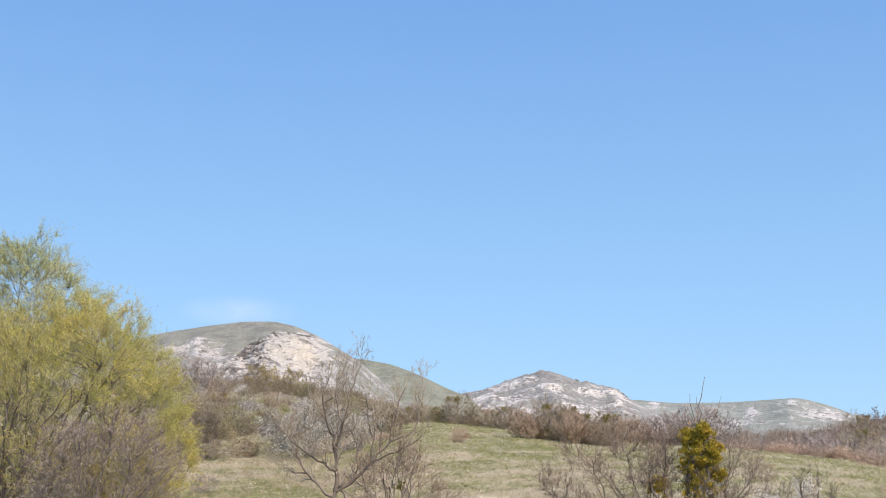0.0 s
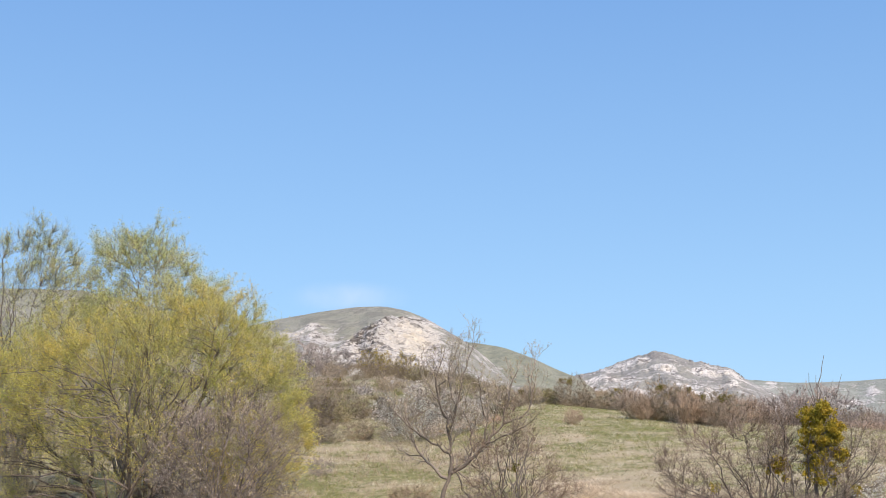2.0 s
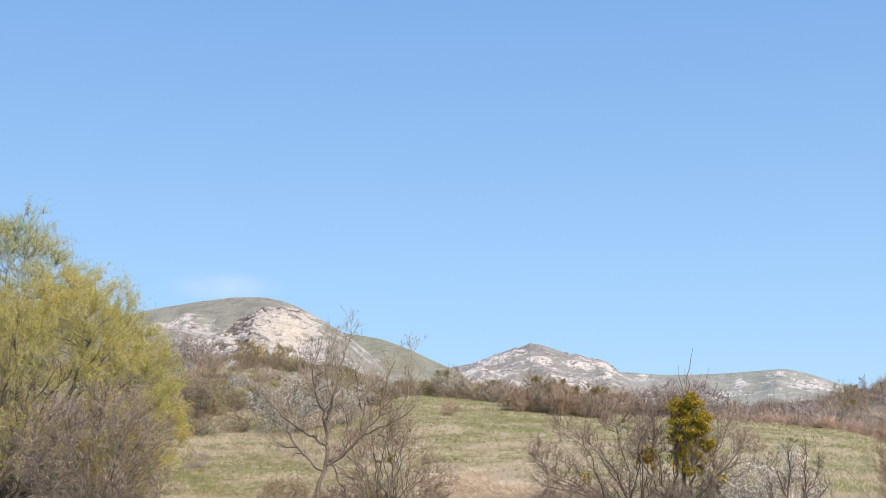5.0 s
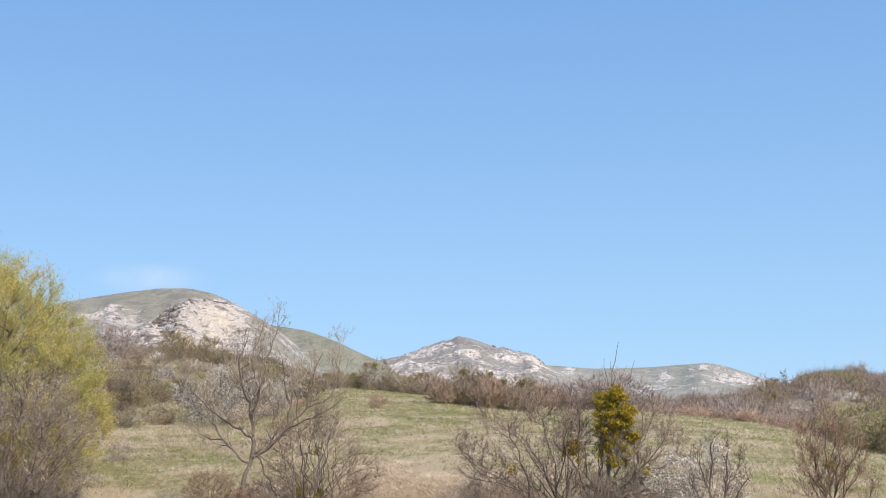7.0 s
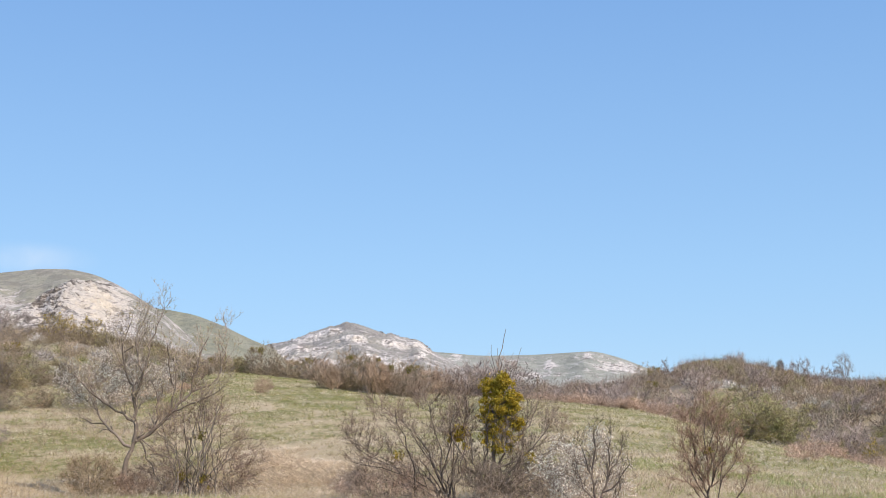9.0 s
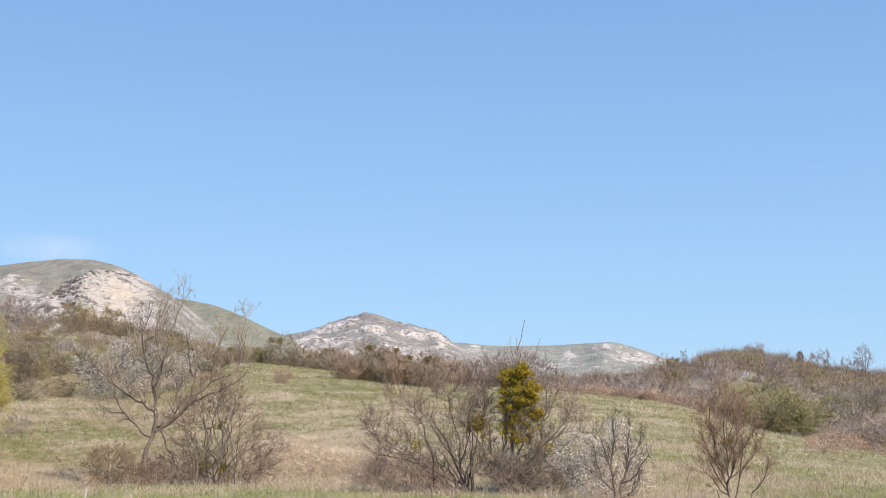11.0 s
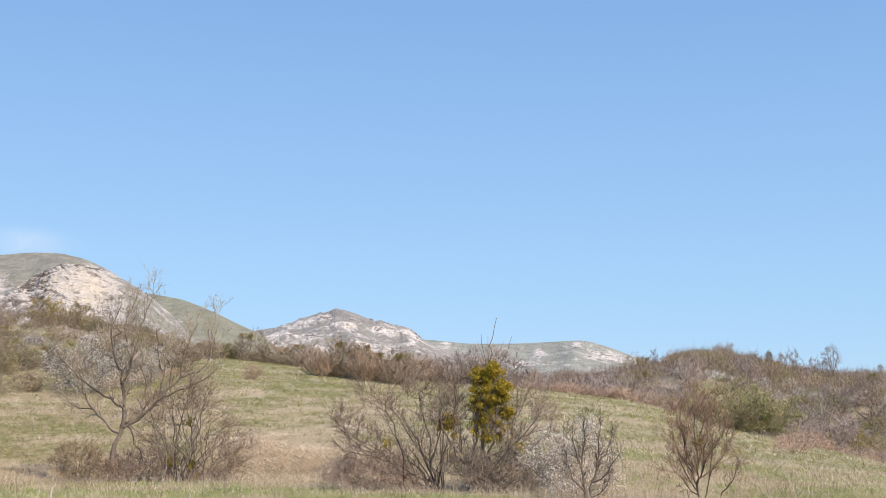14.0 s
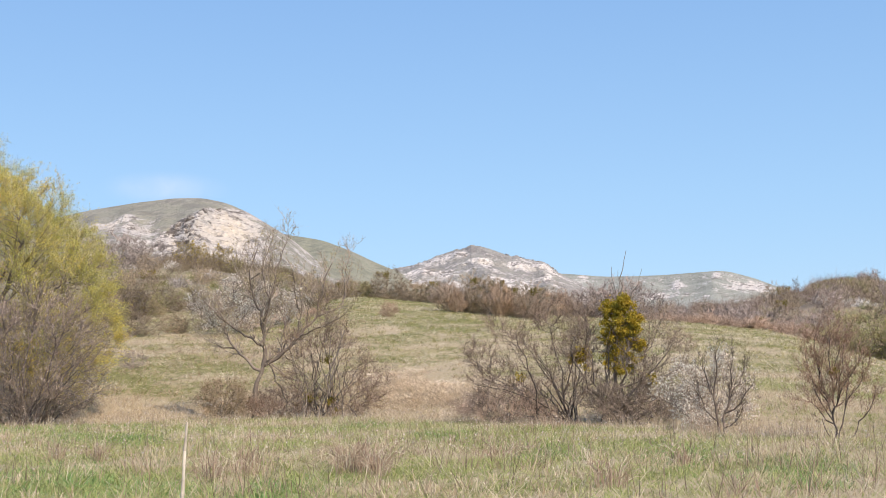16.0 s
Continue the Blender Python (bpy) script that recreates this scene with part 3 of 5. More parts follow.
def heights(x, y):
    x, y = np.asarray(x, float), np.asarray(y, float)
    dist = np.hypot(x, y) + 1e-6
    b = np.degrees(np.arctan2(-x, y))
    side = np.clip((np.abs(b - 10) - 40) / 40, 0, 1)          # behind the viewer the land is level
    edge, cf = soft_table(EDGE, b), soft_table(CREST_FAR, b)
    cz = EYE + cf * np.tan(np.radians(soft_table(CREST_UP, b)))
    bz = EYE + BACK_FAR * np.tan(np.radians(soft_table(BACK_UP, b)))
    u = np.clip((dist - edge) / (cf - edge), 0, 1)
    rise = cz * (1.25 * u - 0.25 * u * u)
    dip = -0.30 * np.exp(-((dist - edge - 3) / 2.5) ** 2)
    w = np.clip((dist - cf) / (BACK_FAR - cf), 0, 1)
    beyond = cz + (bz - cz) * w - 2.2 * np.sin(np.pi * np.clip(w * 3, 0, 1)) * (b < 13) - 0.3 * np.sin(np.pi * np.clip(w * 3, 0, 1))
    far = bz + (np.clip(dist, BACK_FAR, 420) - BACK_FAR) * 0.05 - np.clip((dist - 420) / 250, 0, 1) * (bz + 2)
    z = np.where(dist < cf, rise + dip, np.where(dist < BACK_FAR, beyond, far))
    z = z + 0.05 * bumps(x, y, 2.2) * np.clip(dist / 8, 0, 1) + 0.12 * bumps(x, y, 9.0, 3) * np.clip((dist - 30) / 20, 0, 1)
    return z * (1 - side)


def height(x, y):
    return float(heights(x, y))


LUSH = [(26.2, 20.3), (23.3, 19.9), (21.1, 33.0), (23.8, 35.0), (19.7, 18.0), (2.8, 26.0), (7.3, 33.0), (11.0, 40.0), (-4.0, 24.0), (30.5, 26.0), (14.5, 17.0), (-9.0, 21.0)]


def lushness(x, y):
    """Patches of vivid young grass in the meadow."""
    dist, b = np.hypot(x, y), np.degrees(np.arctan2(-x, y))
    rag = 0.5 * bumps(x, y, 0.5, 3)
    edge = soft_table(EDGE, b)
    band = np.clip(bumps(x, y, 3.2, 8) + 0.1, 0, 1) * np.exp(-((dist - edge + 5) / 4) ** 2)          # fresher along the far edge
    return 0.9 * band + sum(np.exp(-((b - c) / (36 / d)) ** 2 - ((dist - d) / 2.4) ** 2 + rag) for c, d in LUSH)


def dryness(x, y):
    """More straw along the meadow's edge and in the hollow beyond it, less on the rise."""
    dist, b = np.hypot(x, y), np.degrees(np.arctan2(-x, y))
    edge = soft_table(EDGE, b)
    over = dist - edge
    d = 0.17 * np.exp(-((over - 3) / 5) ** 2) * (1 - 0.7 * np.clip((-5 - b) / 3, 0, 1)) + 0.09 * bumps(x, y, 6.0, 1) + 0.16 * bumps(x, y, 1.7, 5) + 0.12 * bumps(x, y, 0.7, 9)
    d = d + 0.55 * np.exp(-((b - 8.6) / 2.6) ** 2 - ((over - 7.5) / 3.2) ** 2) + 0.5 * np.exp(-((b - 9.7) / 0.35) ** 2 - ((over - 30) / 2) ** 2) 
    d = d - 0.12 * np.clip((over - 16) / 16, 0, 1) + 0.10 * np.clip((dist - 120) / 40, 0, 1) - 0.28 * np.clip(lushness(x, y), 0, 1) + 0.03 * np.clip((-3 - b) / 5, 0, 1)
    return d


def make_ground():
    bearings = np.unique(np.concatenate([np.arange(-180, -30, 5.0), np.arange(-30, 50, 0.4), np.arange(50, 181, 5.0)]))[:-1]
    rings = np.concatenate([[0.02], np.arange(0.5, 12, 1.0), np.arange(12, 130, 1.0), np.geomspace(130, 4800, 70)])
    B, R = np.meshgrid(np.radians(bearings), rings, indexing="ij")
    x, y = -np.sin(B) * R, np.cos(B) * R
    z = heights(x, y)
    n, m = x.shape
    verts = np.stack([x, y, z], -1).reshape(-1, 3)
    i, j = np.meshgrid(np.arange(n), np.arange(m - 1), indexing="ij")
    i2 = (i + 1) % n
    faces = np.stack([i * m + j, i2 * m + j, i2 * m + j + 1, i * m + j + 1], -1).reshape(-1, 4)[:, ::-1]
    k = np.arange(1, n - 2, 2)                                # close the middle
    faces = np.concatenate([faces, np.stack([0 * k, k * m, (k + 1) * m, (k + 2) * m], -1)[:, ::-1]])
    me = mesh_of("ground", verts, faces, TURF, True)
    dry = me.attributes.new("dry", "FLOAT", "POINT")
    dry.data.foreach_set("value", dryness(verts[:, 0], verts[:, 1]).astype(np.float32))
    dist, b = np.hypot(verts[:, 0], verts[:, 1]), np.degrees(np.arctan2(-verts[:, 0], verts[:, 1]))
    leaves = np.clip((dist - soft_table(CREST_FAR, b) - 2 + 4 * bumps(verts[:, 0], verts[:, 1], 4.0, 2)) / 8, 0, 0.9)
    patchy = np.clip(0.35 + 0.8 * bumps(verts[:, 0], verts[:, 1], 11.0, 6), 0.05, 1)
    leaves = leaves * np.where((b > 11.5) & (b < 30), patchy, np.where(b < -5, 0.35 + 0.65 * patchy, 1))
    litter = me.attributes.new("litter", "FLOAT", "POINT")
    litter.data.foreach_set("value", leaves.astype(np.float32))
    return tagged(new("ground", me), "rough spring meadow rising to a grassy shoulder, green with straw", "meadow", kind="structure")


make_ground()


# ---- hills ----
def fractal(x, y, z, scale, octaves=5, ridged=False):
    v = np.empty(len(x))
    for k in range(len(x)):
        p = Vector((x[k] / scale, y[k] / scale, z[k] / scale))
        v[k] = noise.fractal(p, 0.9, 2.1, octaves) if not ridged else noise.ridged_multi_fractal(p, 0.9, 2.1, octaves, 1.0, 2.0) - 1
    return v


def make_hill(name, skyline, near, far, foot_up, bare, mat, label, marks=None, step=0.05, rows=80, rough=6.0, power=1.15, crag=1.0, bed=0.35, sharp=0.06, blunt=0.25, jag=0.0, vary=0.22):
    """A hill between two distances, its crest at the given bearings and elevations. bare(b, up): how bare the rock is there."""
    sk = knots(skyline)
    b = np.arange(sk[0, 0], sk[0, -1] + step / 2, step)
    s = np.concatenate([np.linspace(-0.25, 1, rows), np.linspace(1.1, 2.0, 8)])
    B, S = np.meshgrid(b, s, indexing="ij")
    wave = 0.03 * np.sin(B * 1.9 + 1) + 0.012 * np.sin(B * 4.3)
    D = near + (far - near) * (S + wave * np.sin(np.pi * np.clip(S, 0, 1)))
    top = sum(np.interp(B + o, *sk) for o in (-blunt, 0, blunt)) / 3
    rag = np.array([noise.noise(Vector((k * 3.1, 1.7, 0))) + 0.6 * noise.noise(Vector((k * 9.0, 5.2, 0))) for k in b])
    top = top + jag * rag[:, None] * np.clip(S, 0, 1) ** 5
    ztop = EYE + far * np.tan(np.radians(top))
    zfoot = EYE + near * np.tan(np.radians(foot_up))
    g = np.where(S <= 1, np.clip(S, 0, 1) ** power, 1 - 0.9 * np.clip(S - 1, 0, 2) ** 1.3)
    Z = zfoot + (ztop - zfoot) * g + np.minimum(S, 0) * 4 * zfoot
    up = np.degrees(np.arctan2(Z - EYE, D))
    x, y = -np.sin(np.radians(B)) * D, np.cos(np.radians(B)) * D
    fr = fractal(x.ravel(), y.ravel(), Z.ravel(), 70.0, 4).reshape(x.shape)
    rd = fractal(x.ravel(), 0.4 * y.ravel(), 1.2 * Z.ravel(), 26.0, 5, True).reshape(x.shape)
    rd = rd + bed * np.sin(Z / 7.0 + 2.5 * fr + x / 60)                       # bedding
    rock = np.clip(bare(B, up, top) + vary * fr, -0.2, 1)
    if marks is not None:                                     # broken ledges under the rim
        rd = rd + 1.1 * np.clip(marks(B, up)[0], 0, 1) * fractal(x.ravel(), 0.4 * y.ravel(), Z.ravel(), 11.0, 3, True).reshape(x.shape)
    near_crest = np.clip((top - up) / 0.35, sharp, 1) * np.clip(S * 6, 0, 1)
    push = (0.35 * rough * fr + crag * rough * 0.9 * np.clip(rock, 0, 1) * rd) * near_crest
    D2 = D - push * 1.6
    x, y, Z = -np.sin(np.radians(B)) * D2, np.cos(np.radians(B)) * D2, Z + push * 0.5
    n, m = x.shape
    i, j = np.meshgrid(np.arange(n - 1), np.arange(m - 1), indexing="ij")
    faces = np.stack([i * m + j, (i + 1) * m + j, (i + 1) * m + j + 1, i * m + j + 1], -1).reshape(-1, 4)[:, ::-1]
    me = mesh_of(name, np.stack([x, y, Z], -1).reshape(-1, 3), faces, mat, True)
    for called, values in (("rock", rock),) + (() if marks is None else tuple(zip(("broken", "cream"), marks(B, up)))):
        me.attributes.new(called, "FLOAT", "POINT").data.foreach_set("value", values.ravel().astype(np.float32))
    return tagged(new(name, me), label, "hill", kind="structure")


def blob(b, up, cb, cu, rb, ru):
    return np.exp(-((b - cb) / rb) ** 2 - ((up - cu) / ru) ** 2)


SWARD = hillside("hill_grass", (0.30, 0.29, 0.22), (0.37, 0.345, 0.28), (0.25, 0.235, 0.19), warm=0.35)
GREEN_SWARD = hillside("green_hill_grass", (0.275, 0.275, 0.19), (0.325, 0.315, 0.235), (0.225, 0.225, 0.165))
PALE_SWARD = hillside("pale_hill_grass", (0.315, 0.32, 0.265), (0.37, 0.37, 0.315), (0.26, 0.265, 0.215), 0.05, 0.1, 1.2)
GREY_SWARD = hillside("stony_hill", (0.305, 0.29, 0.245), (0.365, 0.345, 0.305), (0.235, 0.215, 0.195), 0.05, 0.15, 1.25)

CLIFF_TOP = knots("24:5.4 22:5.6 20.6:6.1 20.0:6.55 19:7.15 18.1:7.55 17:7.55 16.2:7.3 15.2:6.8 14.4:6.35 13.5:5.6 12.7:4.7 11.5:4.0")


def cliff_bare(b, up, top):
    edge = np.interp(b, *CLIFF_TOP)
    c = np.clip((edge - up) / 0.45 + 0.46, -0.3, 0.74 + 0.26 * blob(b, up, 17.4, 6.4, 1.5, 1.2))
    thin = np.clip((16.5 - b) / 1.3, 0, 1)                    # rock gives way to turf and boulders
    c = c * (1 - 0.62 * thin) + 0.12 * thin
    c = c * (1 - 0.42 * np.clip((b - 19.9) / 0.7, 0, 1))      # turf breaks up the slabs
    band = 0.46 * blob(b, up, 22.3, 6.6, 1.8, 0.3) + 0.42 * blob(b, up, 21.9, 7.05, 0.9, 0.16) + 0.31 * blob(b, up, 20.6, 6.5, 1.6, 0.8) + 0.47 * blob(b, up, 21.6, 5.95, 1.6, 0.22)
    return np.maximum(c, band)


def cliff_marks(b, up):
    """Where the cliff is cracked and crevice shade is painted into its colour: along the rim and in the slabs beside
    the smooth cream face.
    """
    edge = np.interp(b, *CLIFF_TOP)
    # painted shadow line just under the rim
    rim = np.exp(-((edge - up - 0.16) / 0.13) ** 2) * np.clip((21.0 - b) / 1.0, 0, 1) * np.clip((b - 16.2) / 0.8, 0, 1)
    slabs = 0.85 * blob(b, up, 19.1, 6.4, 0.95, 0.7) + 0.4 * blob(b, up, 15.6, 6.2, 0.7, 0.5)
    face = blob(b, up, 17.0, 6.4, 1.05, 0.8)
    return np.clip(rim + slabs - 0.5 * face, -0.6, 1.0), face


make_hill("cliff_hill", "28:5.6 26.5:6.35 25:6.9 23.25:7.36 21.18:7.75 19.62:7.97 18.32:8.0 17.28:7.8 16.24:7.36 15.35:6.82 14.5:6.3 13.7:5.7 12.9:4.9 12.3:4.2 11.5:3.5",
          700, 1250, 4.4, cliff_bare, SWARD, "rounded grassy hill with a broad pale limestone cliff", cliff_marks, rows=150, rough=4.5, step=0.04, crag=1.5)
make_hill("green_hill", "18:6.4 16:6.5 14.19:6.34 12.91:6.13 11.65:5.66 10.4:5.06 9.65:4.76 8.5:4.2 7.5:3.6",
          1000, 1550, 3.2, lambda b, up, top: 0.50 * blob(b, up, 13.4, 5.1, 1.5, 0.55) + 0.3 * blob(b, up, 15.0, 6.3, 1.0, 0.25), GREEN_SWARD, "smooth green grassy hill shoulder", rough=3)
make_hill("rocky_peak", "12:4.0 11:4.4 9.7:4.81 8.83:4.96 7.32:5.49 6.81:5.68 6.35:5.78 6.1:5.9 5.66:5.78 4.75:5.48 4.0:5.32 3.46:5.2 2.69:4.98 2.17:4.57 1.6:4.3 0.9:3.9 0:3.3",
          1200, 1700, 3.3, lambda b, up, top: 0.385 + 0.18 * blob(b, up, 7.2, 5.4, 0.9, 0.16) + 0.22 * blob(b, up, 5.5, 5.05, 0.3, 0.3) + 0.2 * blob(b, up, 4.1, 4.85, 0.5, 0.25) + 0.3 * blob(b, up, 2.5, 4.45, 0.4, 0.2) + 0.12 * blob(b, up, 8.6, 4.7, 0.8, 0.12) - 0.5 * blob(b, up, 6.0, 5.8, 0.5, 0.2),
          GREY_SWARD, "stony pointed peak with pale limestone outcrops", rough=9, rows=110, step=0.04, sharp=0.3, crag=1.0, blunt=0.1, jag=0.06, vary=0.34)
make_hill("far_ridge", "5:4.3 3:4.5 1.86:4.5 0.11:4.33 -0.93:4.32 -2.47:4.34 -4.02:4.42 -5.0:4.47 -5.35:4.45 -5.81:4.32 -6.57:4.09 -7.45:3.72 -8.33:3.4 -9.5:2.9",
          1600, 2150, 2.9, lambda b, up, top: 0.30 + 0.45 * blob(b, up, -6.4, 3.75, 1.0, 0.3) + 0.6 * blob(b, up, -3.2, 3.9, 0.25, 0.25) + 0.5 * blob(b, up, -4.9, 4.3, 0.12, 0.15) + 0.5 * blob(b, up, -2.2, 3.4, 0.6, 0.12) + 0.5 * blob(b, up, 1.0, 4.35, 0.25, 0.08) - 0.3 * np.clip(1 - (top - up) / 0.12, 0, 1),
          PALE_SWARD, "long even ridge with thin grass and pale scree", rough=6)
make_hill("grassy_hill", "60:8.0 50:9.0 42:9.0 38.14:8.7 37.2:8.54 36.13:8.36 34.3:8.4 32:8.45 29.5:8.0 27:7.2 25.5:6.4 24:5.6",
          650, 1150, 4.2, lambda b, up, top: 0.15 + 0.5 * blob(b, up, 37.6, 8.15, 0.35, 0.18) + 0.3 * blob(b, up, 36, 7.4, 3, 0.3) + 0.4 * blob(b, up, 31, 7.2, 2, 0.3) - 0.3 * blob(b, up, 38.2, 6.6, 1.0, 0.5),
          SWARD, "broad grassy hillside with pale stony bands", rough=0.8, rows=80, step=0.1, bed=0.0, crag=0.4)


# ---- trees and shrubs on the meadow's edge ----
def make_willow():
    bodies = [(2.7, 0, 5.0, 3.8, 3.8, 4.05), (4.3, -0.3, 4.4, 2.8, 3.0, 2.9), (-2.6, 0, 4.5, 3.6, 3.8, 3.9), (0, 0, 4.4, 3.0, 3.8, 4.1), (4.7, -0.4, 3.2, 2.6, 3.0, 3.3), (-4.2, -0.5, 3.0, 2.6, 3.0, 3.2)]

    def crown(at, rng):
        patch = bumps(at[:, 0] + 0.6 * at[:, 1], at[:, 2], 0.8, 4)
        low = np.clip((4.0 - 0.35 * at[:, 0] - at[:, 2]) / 2.7, 0, 1)        # barer limbs low on one side
        return rng.uniform(size=len(at)) < 0.96 - 0.76 * low + 0.26 * patch
    ob = bush("willow_tree", bodies, WILLOW_BARK, "wide willow with yellow-green spring leaves, many stems from the ground", "tree", 11, 34, 700, 4600, 30000, 0.55, 0.11,
              0.005, 0.6, 0.85, crook=0.035, loose=0.42, leaf=(WILLOW_LEAF, 4.6, 0.030, 0.03, "foliage"), keep=crown, rag=0.05, inner=0.42, stem_inner=0.7, haze=58000, fine=0.003, flat=True)
    return settle(ob, 29.3, 51.5)


def make_tall_tree(bearing, dist, bodies, seed, label, per, leafy, twigs):
    ob = bush("tall_willow", bodies, WILLOW_BARK, label, "tree", seed, 26, 200, 900, twigs, 0.55, 0.06, 0.006, 0.35, 0.5, crook=0.05, rag=0.1, leaf=(FRESH_LEAF, per, leafy, 0.03, "foliage"), stem_inner=0.45, inner=0.25, haze=twigs * 2, fine=0.004, flat=True)
    return settle(ob, bearing, dist)


def make_thicket(name, bearing, dist, tall, half, seed, wood, label, stems=14, limbs=110, boughs=900, twigs=7000, shoot=0.3, stem_r=0.03, twig=0.0068, leaf=None, off=0.0, **more):
    """A many-stemmed shrub that fills a dome."""
    ob = bush(name, [(off, 0, tall * 0.45, half, half * 0.9, tall * 0.53)], wood, label, "shrub", seed,
              stems, limbs, boughs, twigs, shoot, stem_r, twig, half * 0.14, leaf=leaf, **more)
    return settle(ob, bearing, dist)


def mistletoe_clump(rng, radius, squash=1.0, leaves=2600):
    """Leaves gathered in lumps round the centre, sparser inside."""
    lumps = rng.normal(0, 0.55, (26, 3)) * radius * (1, 1, squash)
    at = np.concatenate([c + rng.normal(0, 1, (max(4, leaves // 18), 3)) * radius * rng.uniform(0.10, 0.24) for c in lumps])
    return leaf_tips(rng, at, 0.038, 2.2)


def add_mistletoe(parent, spots, seed, mat=None):
    rng = np.random.default_rng(seed)
    for x, y, z, r, squash, leaves in spots:
        v, f = mistletoe_clump(rng, r, squash, leaves)
        tagged(part("mistletoe", mesh_of("mistletoe", v + np.array([x, y, z]), f, mat or MISTLETOE), parent, "yellow-green mistletoe clump"), kind="stuff")


def limbed_tree(name, limbs, form, wood, label, seed, twig, leaf, shoots=1.4, shoot_length=0.9, haze=0, top=0.9, trunk_wood=LIMB_BARK):
    """A tree by its chief limbs: (the limb it leaves, how far along, end x y z, sideways and upward bow, radius). Side shoots grow along them."""
    rnd, rng = random.Random(seed), np.random.default_rng(seed)
    paths, thick, out = [], [], [[] for _ in form]
    going_on = {row[0] for row in limbs if row[1] == 1.0}
    for own, (of, share, ex, ey, ez, bx, bz, r) in enumerate(limbs):
        thin = 0.42 if own in going_on else 0.66
        if of < 0:
            a = Vector((share, 0.0, -0.15))
        else:
            k = share * (len(paths[of]) - 1)
            a = paths[of][int(k)].lerp(paths[of][min(int(k) + 1, len(paths[of]) - 1)], k % 1)
        b = Vector((ex, ey, ez))
        c = (a + b) / 2 + Vector((bx, 0.3 * bx, bz)) * 1.4
        n = max(4, int((b - a).length / 0.28))
        line_of = []
        for i in range(n + 1):
            f = i / n
            wob = 0.05 * (b - a).length * min(f, 1 - f) * 2
            line_of.append(a * (1 - f) ** 2 + c * 2 * f * (1 - f) + b * f * f + Vector([rnd.gauss(0, 0.02 + wob * 0.3) * (0 < i < n) for _ in range(3)]))
        paths.append(line_of)
        run = []
        for i in range(n):
            r0, r1 = r * (1 - thin * i / n), r * (1 - thin * (i + 1) / n)
            p, q = line_of[i], line_of[i + 1]
            run.append((*p, *q, r0 * (1.35 if of < 0 and i == 0 else 1), r1))
            f = (i + 1) / n
            if of >= 0 and f > 0.2 or f > top:
                d = (q - p).normalized()
                for _ in range(int((shoots * (0.6 + f) + rnd.random()) * (r > 4.4 * twig))):
                    e = (d * 0.9 + Vector((rnd.gauss(0, 0.55), rnd.gauss(0, 0.55), rnd.gauss(0.15, 0.4)))).normalized()
                    grow(rnd, tuple(q), tuple(e), shoot_length * rnd.uniform(0.45, 1.2), max(r1 * 0.6, twig * 1.8), 0, form, out, lambda a, b: True)
        thick.append(limbs_of(run, n, 7))
    root = tagged(new(name), label, "tree")
    v, f = joined(*thick)
    part("trunk", mesh_of("trunk", v, f, trunk_wood, True), root)
    fine = np.asarray([row for lv in out[:-1] for row in lv], float).reshape(-1, 8)
    fine[:, 6:] = np.maximum(fine[:, 6:], twig * 0.6)
    v, f = as_tris(*tubes(fine, 3))
    tip = np.asarray(out[-1], float).reshape(-1, 8)
    tip[:, 6] = twig
    w, g = spikes(tip)
    v, f = np.concatenate([v, w]), np.concatenate([f, g + len(v)])
    if haze:
        on = tip[rng.integers(0, len(tip), haze)]
        a = on[:, :3] + (on[:, 3:6] - on[:, :3]) * rng.uniform(0.1, 1, (haze, 1))
        d = (on[:, 3:6] - on[:, :3]) + rng.normal(0, 0.16, (haze, 3)) + (0, 0, 0.08)
        w, g = slivers(a, a + d * rng.uniform(0.3, 0.9, (haze, 1)), twig * 0.5, rng)
        v, f = np.concatenate([v, w]), np.concatenate([f, g + len(v)])
    crown = tagged(part("crown", mesh_of("crown", v, f, wood), root), kind="stuff")
    mat, per, size, spread, called = leaf
    w, g = leaf_tips(rng, along(tip, rng, per, spread), size)
    tagged(part(called, mesh_of(called, w, g, mat), crown, SPRAYS[called]), kind="stuff")
    return root


